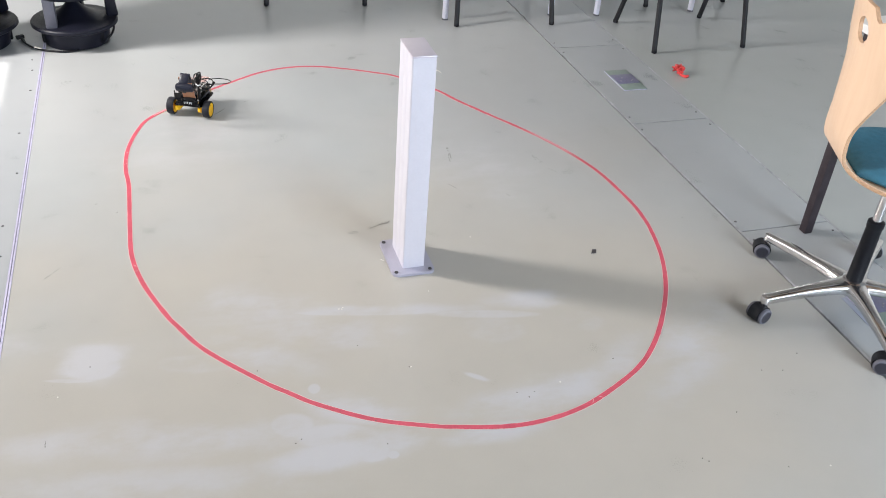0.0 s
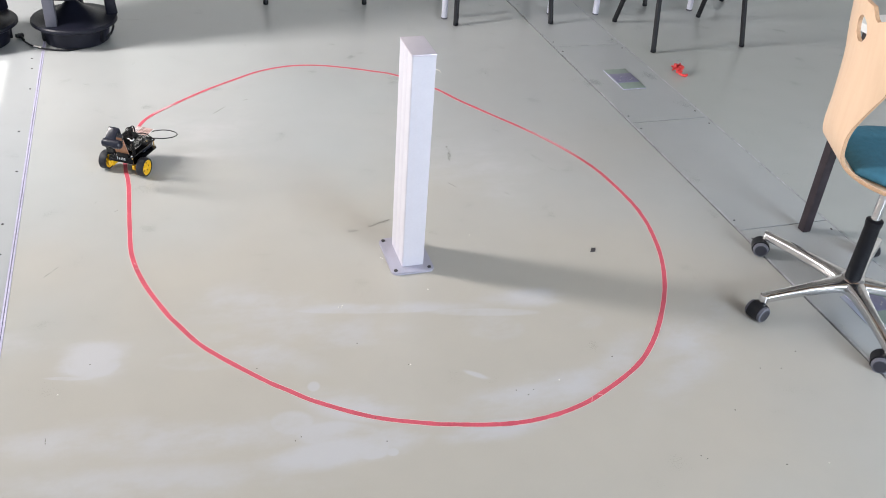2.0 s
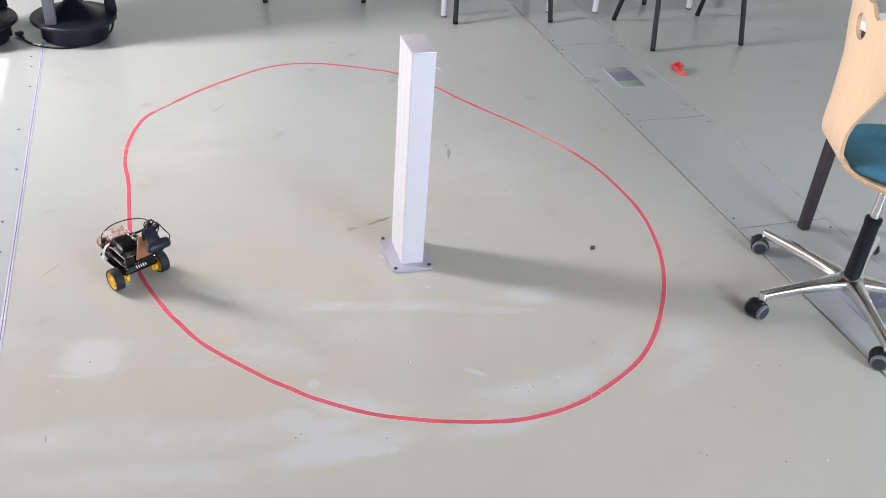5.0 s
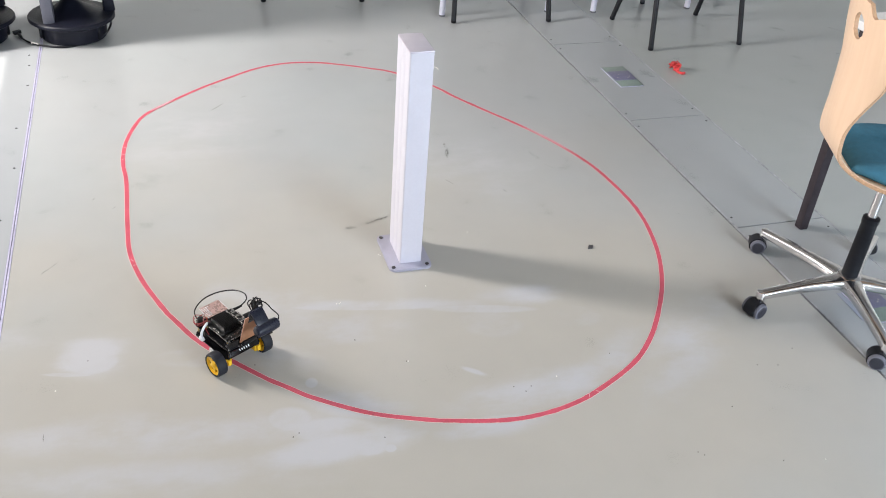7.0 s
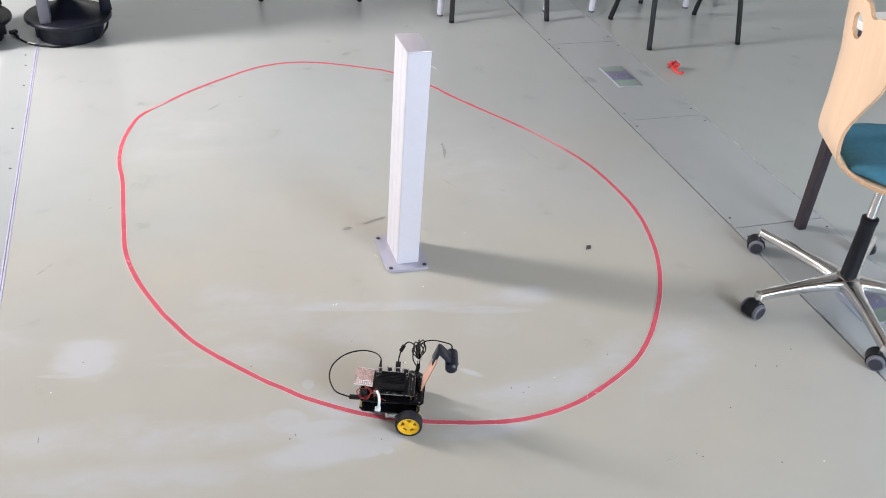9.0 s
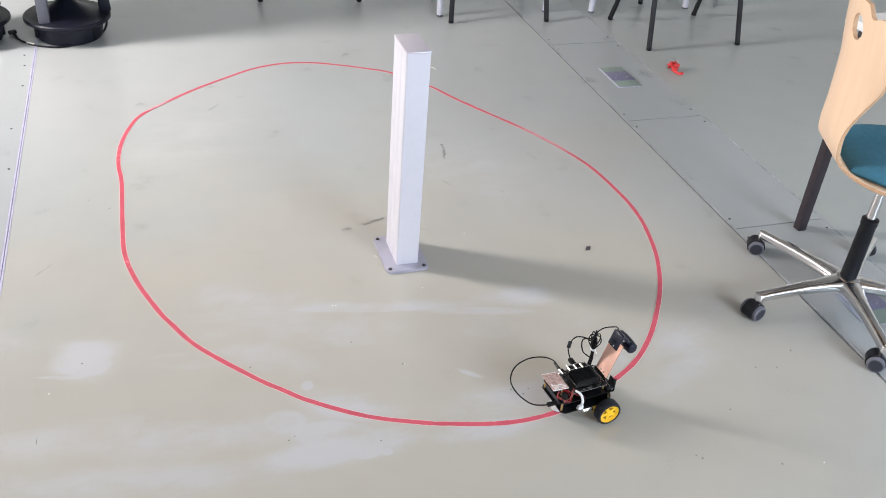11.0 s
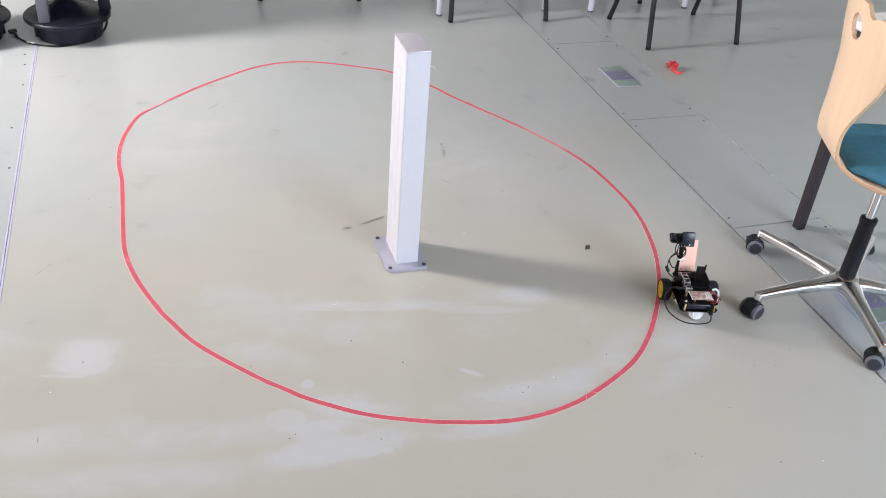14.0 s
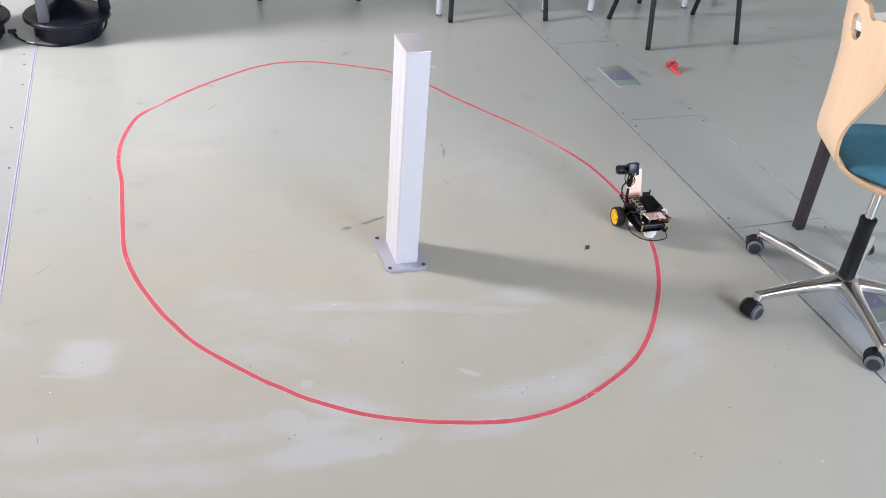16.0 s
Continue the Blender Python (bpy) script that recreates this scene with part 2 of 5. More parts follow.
SEAT_GREY = material("dark_seat_plastic", (0.06, 0.06, 0.07), 0.45, vary=0.15, scale=30)
PALE_STRIP = material("pale_strip", (0.34, 0.37, 0.46), 0.5, vary=0.05, scale=30)
DEBRIS = material("dark_debris", (0.05, 0.045, 0.05), 0.6, vary=0.3, scale=150)
CRUMB = material("dirt_crumb", (0.13, 0.12, 0.11), 0.7, vary=0.3, scale=150)
DEBRIS_PALE = material("pale_debris", (0.8, 0.78, 0.72), 0.6, vary=0.1, scale=150)


# ---- mesh tools ----
def add_box(bm, size, at=(0, 0, 0), turn=(0, 0, 0), bevel=0.0, seg=2):
    m = pose(*at, *turn) @ Matrix.Diagonal((*size, 1))
    made = bmesh.ops.create_cube(bm, size=1, matrix=m)["verts"]
    if bevel:
        edges = list({e for v in made for e in v.link_edges})
        bmesh.ops.bevel(bm, geom=edges, offset=bevel, segments=seg, affect="EDGES", profile=0.5)


def add_cyl(bm, r0, r1, depth, at=(0, 0, 0), turn=(0, 0, 0), seg=24, bevel=0.0):
    """A cylinder or cone along local z, its middle at at."""
    made = bmesh.ops.create_cone(bm, cap_ends=True, segments=seg, radius1=r0, radius2=r1, depth=depth,
                                 matrix=pose(*at, *turn))["verts"]
    if bevel:
        caps = [f for f in {f for v in made for f in v.link_faces} if len(f.verts) > 4]
        edges = list({e for f in caps for e in f.edges})
        bmesh.ops.bevel(bm, geom=edges, offset=bevel, segments=2, affect="EDGES", profile=0.5)


def add_bar(bm, a, b, width, height, bevel=0.0, width_b=None, height_b=None):
    """A bar of rectangular section from a to b, which may taper."""
    a, b = Vector(a), Vector(b)
    m = look(a, b)
    wb, hb = width_b or width, height_b or height
    d = (b - a).length
    vs = []
    for z, w, h in ((0, width, height), (-d, wb, hb)):
        vs.append([bm.verts.new(m @ Vector((sx * w / 2, sy * h / 2, z))) for sx, sy in ((-1, -1), (1, -1), (1, 1), (-1, 1))])
    faces = [bm.faces.new(vs[0]), bm.faces.new(vs[1][::-1])]
    for i in range(4):
        j = (i + 1) % 4
        faces.append(bm.faces.new((vs[0][j], vs[0][i], vs[1][i], vs[1][j])))
    bmesh.ops.recalc_face_normals(bm, faces=faces)
    if bevel:
        bmesh.ops.bevel(bm, geom=list({e for f in faces for e in f.edges}), offset=bevel, segments=2, affect="EDGES", profile=0.5)


def spline(points, steps=6, closed=False):
    """Catmull-Rom through the points."""
    p = [Vector(q) for q in points]
    n = len(p)
    out = []
    for i in range(n if closed else n - 1):
        q = [p[(i + k) % n] if closed else p[min(max(i + k, 0), n - 1)] for k in (-1, 0, 1, 2)]
        for s in range(steps):
            t = s / steps
            out.append(0.5 * (2 * q[1] + (q[2] - q[0]) * t + (2 * q[0] - 5 * q[1] + 4 * q[2] - q[3]) * t * t
                              + (3 * q[1] - q[0] - 3 * q[2] + q[3]) * t ** 3))
    if not closed:
        out.append(p[-1])
    return out


def add_tube(bm, points, radius, seg=8, steps=6, closed=False):
    """A round cable through the points."""
    path = spline(points, steps, closed)
    rings, side, n = [], Vector((0.3, 0.5, 0.81)), len(path)
    for i, q in enumerate(path):
        ahead = path[(i + 1) % n] if closed else path[min(i + 1, n - 1)]
        behind = path[i - 1] if closed else path[max(i - 1, 0)]
        d = (ahead - behind).normalized()
        side = (side - d * side.dot(d)).normalized()
        up = d.cross(side)
        rings.append([bm.verts.new(q + (side * math.cos(a) + up * math.sin(a)) * radius)
                      for a in [2 * math.pi * k / seg for k in range(seg)]])
    for i in range(n if closed else n - 1):
        a, b = rings[i], rings[(i + 1) % n]
        for k in range(seg):
            bm.faces.new((a[k], a[(k + 1) % seg], b[(k + 1) % seg], b[k]))
    if not closed:
        bm.faces.new(rings[0][::-1]), bm.faces.new(rings[-1])


def add_lathe(bm, profile, seg=40, m=None):
    """A turned body: profile of (radius, height)."""
    rings = []
    for r, z in profile:
        rings.append([bm.verts.new((m or Matrix()) @ Vector((r * math.cos(a), r * math.sin(a), z)))
                      for a in [2 * math.pi * k / seg for k in range(seg)]])
    for a, b in zip(rings, rings[1:]):
        for k in range(seg):
            bm.faces.new((a[k], a[(k + 1) % seg], b[(k + 1) % seg], b[k]))
    bm.faces.new(rings[0][::-1]), bm.faces.new(rings[-1])


def mesh_of(name, bm, mat, smooth=True):
    me = bpy.data.meshes.new(name)
    bmesh.ops.recalc_face_normals(bm, faces=bm.faces[:])
    bm.to_mesh(me)
    bm.free()
    me.materials.append(mat)
    if smooth:
        me.shade_smooth()
        me.set_sharp_from_angle(angle=radians(35))
    return me


def part(name, bm, mat, parent=None, label="", m=None):
    ob = new(name, mesh_of(name, bm, mat))
    if parent:
        ob.parent = parent
    if m is not None:
        ob.matrix_basis = m
    return tagged(ob, label)


def thing(name, m, label, category, group="", kind=""):
    ob = new(name)
    ob.empty_display_size = 0.05
    ob.matrix_basis = m
    return tagged(ob, label, category, group, kind)


def boxed(name, size, at, mat, parent=None, label="", bevel=0.0, turn=(0, 0, 0)):
    bm = bmesh.new()
    add_box(bm, size, at, turn, bevel)
    return part(name, bm, mat, parent, label)


# ---- floor ----
LEFT_JOINT, JOINT_A, JOINT_B = -0.485, 1.787, 2.142
bm = bmesh.new()
add_box(bm, (WALL_RIGHT - WALL_X, WALL_FAR - WALL_BACK, 0.2), ((WALL_RIGHT + WALL_X) / 2, (WALL_FAR + WALL_BACK) / 2, -0.105))
floor = part("floor", bm, JOINT, None, "grey-beige sealed floor coating with recessed metal joints")
tagged(floor, "", "floor", "", "structure")


def floor_sheet(x0, x1, y0, y1, mat, name):
    bm = bmesh.new()
    add_box(bm, (x1 - x0, y1 - y0, 0.01), ((x0 + x1) / 2, (y0 + y1) / 2, -0.005), (0, 0, 0), 0.0012, 1)
    return part(name, bm, mat, floor)


floor_sheet(WALL_X, LEFT_JOINT - 0.006, WALL_BACK, WALL_FAR, PANEL, "sheet")
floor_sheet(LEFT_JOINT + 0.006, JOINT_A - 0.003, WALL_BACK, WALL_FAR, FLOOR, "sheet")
floor_sheet(JOINT_B + 0.003, WALL_RIGHT, WALL_BACK, WALL_FAR, RIGHT_FLOOR, "sheet")
cross = [WALL_BACK] + [2.137 + 0.811 * k for k in range(-5, 7) if WALL_BACK < 2.137 + 0.811 * k < WALL_FAR] + [WALL_FAR]
for y0, y1 in zip(cross, cross[1:]):
    floor_sheet(JOINT_A + 0.003, JOINT_B - 0.003, y0 + 0.0022, y1 - 0.0022, PANEL, "duct_cover")
# metal divider in the left joint: two thin fins with a groove
for dx in (-0.0036, 0.0036):
    bm = bmesh.new()
    add_box(bm, (0.0052, WALL_FAR - WALL_BACK, 0.012), (LEFT_JOINT + dx, (WALL_FAR + WALL_BACK) / 2, -0.0048))
    part("divider_strip", bm, ALU_STRIP, floor)
# thin bright metal edges along the duct joints
def edge_strip(x, width):
    """A thin metal lip along a duct joint, its edge slightly wavy from wear."""
    bm = bmesh.new()
    rows, n = [], 150
    for i in range(n + 1):
        y = WALL_BACK + (WALL_FAR - WALL_BACK) * i / n
        a, b = width * (0.5 + 0.22 * noise.noise((y * 2.3, x, 0))), width * (0.5 + 0.28 * noise.noise((y * 3.1, x, 5)))
        z = 0.0011 + 0.0004 * noise.noise((y * 1.7, x, 9))
        rows.append([bm.verts.new((x - a, y, -0.006)), bm.verts.new((x - a, y, z)), bm.verts.new((x + b, y, z)), bm.verts.new((x + b, y, -0.006))])
    for p, q in zip(rows, rows[1:]):
        for k in range(3):
            bm.faces.new((p[k], p[k + 1], q[k + 1], q[k]))
    part("edge_strip", bm, DULL_STRIP, floor)


edge_strip(JOINT_A + 0.0052, 0.0046)
edge_strip(JOINT_B - 0.0006, 0.0052)
# screws beside the joints
screw_bm = bmesh.new()
add_cyl(screw_bm, 0.0045, 0.0035, 0.0014, (0, 0, 0.0007), (0, 0, 0), 10)
screw_mesh = mesh_of("screw", screw_bm, DEBRIS)
for y in cross[1:-1]:
    for dx, dy in ((JOINT_A + 0.022, 0.06), (JOINT_A + 0.022, -0.055), (JOINT_B - 0.022, 0.06), (JOINT_B - 0.022, -0.055)):
        s = new("screw", screw_mesh)
        s.parent = floor
        s.location = (dx, y + dy, 0)
for y in (3.93, 3.82, 3.62, 3.25, 2.95, 2.62, 2.45):
    s = new("screw", screw_mesh)
    s.parent = floor
    s.location = (LEFT_JOINT - 0.035 + 0.008 * math.sin(y * 9), y, 0)


# ---- walls, ceiling, windows ----
def wall_with_openings(name, along, fixed, a0, a1, openings, outward):
    """A wall 0.25 m thick along x or y, built of piers, sills and lintels round its openings."""
    bm = bmesh.new()
    t = 0.25

    def block(s0, s1, z0, z1):
        c, w = (s0 + s1) / 2, s1 - s0
        at = (c, fixed + outward * t / 2, (z0 + z1) / 2) if along == "x" else (fixed + outward * t / 2, c, (z0 + z1) / 2)
        add_box(bm, (w, t, z1 - z0) if along == "x" else (t, w, z1 - z0), at)

    edge = a0
    for s0, s1, z0, z1 in sorted(openings):
        block(edge, s0, 0, ROOM_H)
        block(s0, s1, 0, z0)
        block(s0, s1, z1, ROOM_H)
        edge = s1
    block(edge, a1, 0, ROOM_H)
    ob = part(name, bm, WALL_PAINT, None, "plain white painted room wall")
    return tagged(ob, "", "wall", "", "structure")


wall_with_openings("wall_west", "y", WALL_X, WALL_BACK, WALL_FAR, SIDE_WINDOWS, -1)
wall_with_openings("wall_south", "x", WALL_BACK, WALL_X, WALL_RIGHT, FILL_WINDOWS, -1)
wall_with_openings("wall_north", "x", WALL_FAR, WALL_X, WALL_RIGHT, [], 1)
wall_with_openings("wall_east", "y", WALL_RIGHT, WALL_BACK, WALL_FAR, [], 1)
bm = bmesh.new()
add_box(bm, (WALL_RIGHT - WALL_X + 0.5, WALL_FAR - WALL_BACK + 0.5, 0.2), ((WALL_RIGHT + WALL_X) / 2, (WALL_FAR + WALL_BACK) / 2, ROOM_H + 0.1))
tagged(part("ceiling", bm, CEILING_PAINT, None, "plain dull grey painted ceiling"), "", "ceiling", "", "structure")


def window_unit(name, centre, width, height, turn):
    """A frame with a mullion, set in an opening; local x along the wall."""
    w = thing(name, pose(*centre, 0, 0, turn), "unseen white framed window in the wall", "window", "", "structure")
    for x in (-width / 2 + 0.03, width / 2 - 0.03):
        boxed("window_frame", (0.06, 0.07, height), (x, 0, 0), WHITE_METAL, w, "", 0.004)
    for z in (-height / 2 + 0.03, height / 2 - 0.03):
        boxed("window_frame", (width - 0.12, 0.07, 0.06), (0, 0, z), WHITE_METAL, w, "", 0.004)
    return w


k = 0
for y0, y1, z0, z1 in SIDE_WINDOWS:
    k += 1
    window_unit("window_%d" % k, (WALL_X - 0.16, (y0 + y1) / 2, (z0 + z1) / 2), y1 - y0, z1 - z0, 90)
for x0, x1, z0, z1 in FILL_WINDOWS:
    k += 1
    window_unit("window_%d" % k, ((x0 + x1) / 2, WALL_BACK - 0.16, (z0 + z1) / 2), x1 - x0, z1 - z0, 0)

# ---- red tape loop on the floor ----
LOOP = [(0.637, 3.696), (0.754, 3.655), (0.867, 3.600), (0.956, 3.545), (1.086, 3.388), (1.148, 3.270), (1.228, 3.136), (1.312, 3.002), (1.375, 2.890),
        (1.436, 2.754), (1.483, 2.599), (1.504, 2.409), (1.503, 2.300), (1.489, 2.200), (1.450, 2.054), (1.389, 1.913), (1.313, 1.788), (1.222, 1.670), (1.124, 1.582),
        (0.978, 1.503), (0.885, 1.471), (0.802, 1.458), (0.728, 1.458), (0.659, 1.469), (0.592, 1.485), (0.525, 1.504), (0.396, 1.556), (0.273, 1.637), (0.212, 1.692),
        (0.150, 1.752), (0.023, 1.901), (-0.042, 2.018), (-0.070, 2.078), (-0.122, 2.224), (-0.152, 2.371), (-0.156, 2.534), (-0.155, 2.790), (-0.163, 2.900),
        (-0.162, 2.988), (-0.150, 3.085), (-0.121, 3.195), (-0.077, 3.293), (0.032, 3.403), (0.146, 3.502), (0.267, 3.589), (0.393, 3.668), (0.517, 3.703)]


def tape_loop():
    path = spline([(x, y, 0) for x, y in LOOP], 10, True)
    n = len(path)

    def ribbon(half, z, wobble):
        bm = bmesh.new()
        rows = []
        for i, q in enumerate(path):
            d = (path[(i + 1) % n] - path[i - 1]).normalized()
            s = Vector((d.y, -d.x, 0))
            w = half + wobble * noise.noise((i * 0.31, 0.0, 4.0))
            lift = 0.0004 * max(0.0, noise.noise((i * 0.4, 7.0, 0.0)))
            rows.append([bm.verts.new(q + s * w + Vector((0, 0, 0))), bm.verts.new(q + s * w + Vector((0, 0, z + lift))),
                         bm.verts.new(q - s * w + Vector((0, 0, z + lift))), bm.verts.new(q - s * w + Vector((0, 0, 0)))])
        for i in range(n):
            a, b = rows[i], rows[(i + 1) % n]
            for k in range(3):
                bm.faces.new((a[k], a[k + 1], b[k + 1], b[k]))
        return bm

    t = thing("tape_line", pose(0, 0, 0.0002), "closed loop of red adhesive tape stuck on the floor", "tape")
    part("strip", ribbon(0.0066, 0.0009, 0.0011), TAPE, t)
    # wider pale ribbon beneath, painting a bright sharpening halo round the tape
    part("halo_edge", ribbon(0.0082, 0.0004, 0.0010), TAPE_EDGE, t, "pale rim painted as a halo round the tape")
    # a few short overlapping joints of tape
    for i in (56, 118, 166, 222):
        q, d = path[i % n], (path[(i + 1) % n] - path[i % n - 1]).normalized()
        a = math.degrees(math.atan2(d.y, d.x))
        bm = bmesh.new()
        add_box(bm, (0.034, 0.0136, 0.0006), (q.x, q.y, 0.0013), (0, 0, a + 2))
        part("overlap", bm, TAPE, t)
    # stretches where the tape has worn pale
    for i0, i1 in ((72, 94), (412, 421)):
        bm = bmesh.new()
        rows = []
        for i in range(i0, i1):
            q, d = path[i], (path[(i + 1) % n] - path[i - 1]).normalized()
            side, h = Vector((d.y, -d.x, 0)), 0.0052 * math.sin(math.pi * (i - i0 + 0.5) / (i1 - i0)) * (0.8 + 0.5 * noise.noise((i * 0.7, 3.0, 1.0)))
            rows.append([bm.verts.new(q + side * (h + 0.001) + Vector((0, 0, 0.0022))), bm.verts.new(q - side * (h - 0.001) + Vector((0, 0, 0.0022)))])
        for a, b in zip(rows, rows[1:]):
            bm.faces.new((a[0], a[1], b[1], b[0]))
        part("worn_stretch", bm, TAPE_WORN, t, "worn pale pink stretch of tape")
    # pale creases across the tape
    for x, y, a in ((-0.156, 3.035, 20), (-0.161, 2.985, -35), (-0.163, 2.95, 40), (-0.145, 2.325, -50), (-0.138, 2.30, 30), (0.955, 1.493, 60), (0.985, 1.502, -30), (-0.01, 3.355, 70), (0.02, 3.385, -20)):
        bm = bmesh.new()
        add_box(bm, (0.015, 0.0011, 0.0003), (x, y, 0.0016), (0, 0, a), 0)
        part("crease", bm, TAPE_EDGE, t, "pale crease in the tape")
    return t


tape_loop()


# ---- aluminium floor post ----
def floor_post():
    p = thing("floor_post", pose(0.655, 2.211, 0), "square silver aluminium post screwed to the floor by a plate", "post")
    w, d, h = 0.067, 0.130, 0.682
    bm = bmesh.new()
    add_box(bm, (0.132, 0.194, 0.008), (-0.004, 0, 0.0042), (0, 0, 0), 0)
    corners = [e for e in bm.edges if abs(e.verts[0].co.z - e.verts[1].co.z) > 0.005]
    bmesh.ops.bevel(bm, geom=corners, offset=0.02, segments=5, affect="EDGES", profile=0.5)
    bmesh.ops.bevel(bm, geom=[e for e in bm.edges if all(v.co.z > 0.006 for v in e.verts)], offset=0.0012, segments=2, affect="EDGES")
    part("base_plate", bm, ALU_PLATE, p)
    # extruded tube with shallow ribs along the side faces
    bm = bmesh.new()
    ring = []
    b = 0.003
    ring += [(-w / 2 + b, -d / 2), (w / 2 - b, -d / 2), (w / 2, -d / 2 + b)]
    for sy in (-0.02, 0.02):
        ring += [(w / 2, sy - 0.004), (w / 2 - 0.0007, sy - 0.003), (w / 2 - 0.0007, sy + 0.003), (w / 2, sy + 0.004)]
    ring += [(w / 2, d / 2 - b), (w / 2 - b, d / 2), (-w / 2 + b, d / 2), (-w / 2, d / 2 - b)]
    for sy in (0.02, -0.02):
        ring += [(-w / 2, sy + 0.004), (-w / 2 + 0.0007, sy + 0.003), (-w / 2 + 0.0007, sy - 0.003), (-w / 2, sy - 0.004)]
    ring += [(-w / 2, -d / 2 + b)]
    lo = [bm.verts.new((x, y, 0.008)) for x, y in ring]
    hi = [bm.verts.new((x, y, h - 0.004)) for x, y in ring]
    for i in range(len(ring)):
        j = (i + 1) % len(ring)
        bm.faces.new((lo[i], lo[j], hi[j], hi[i]))
    bm.faces.new(hi), bm.faces.new(lo[::-1])
    part("column", bm, ALU, p)
    boxed("cap", (w + 0.001, d + 0.001, 0.005), (0, 0, h - 0.0015), ALU_CAP, p, "mauve-grey end cap", 0.0012)
    for x, y in ((-0.057, -0.082), (0.047, -0.082), (-0.057, 0.082), (0.047, 0.082)):
        bm = bmesh.new()
        add_cyl(bm, 0.0062, 0.0056, 0.003, (x, y, 0.0095), (0, 0, 0), 14, 0.0008)
        add_cyl(bm, 0.0028, 0.0028, 0.0035, (x, y, 0.0096), (0, 0, 0), 6)
        part("screw", bm, DEBRIS, p, "dark countersunk screw")
    return p


floor_post()

# ---- floor box lid set in the duct cover ----
def floor_box(m):
    lid = thing("floor_box", m, "green metal floor socket lid with mauve plate, set flush", "floor box", "floor boxes in the duct")
    boxed("lid_frame", (0.1120, 0.2100, 0.003), (0, 0, 0.0016), ALU_STRIP, lid, "pale thin rim", 0.0008)
    boxed("lid", (0.1085, 0.2065, 0.003), (0, 0, 0.0036), HATCH_GREEN, lid, "", 0.0008)
    boxed("carrier_plate", (0.106, 0.094, 0.002), (0, 0.004, 0.0058), HATCH_MAUVE, lid, "mauve grey plate", 0.0006)
    for x, y in ((-0.012, 0.012), (0.03, -0.01), (0.02, -0.02), (-0.03, -0.018)):
        bm = bmesh.new()
        add_cyl(bm, 0.003, 0.003, 0.0016, (x, y, 0.0072), (0, 0, 0), 8)
        part("screw", bm, STEEL, lid)
    return lid


far_box = floor_box(pose(1.9605, 3.3565, 0))
copy_thing(far_box, pose(1.972, 1.690, 0))


CHAIR_FACING = -22.1


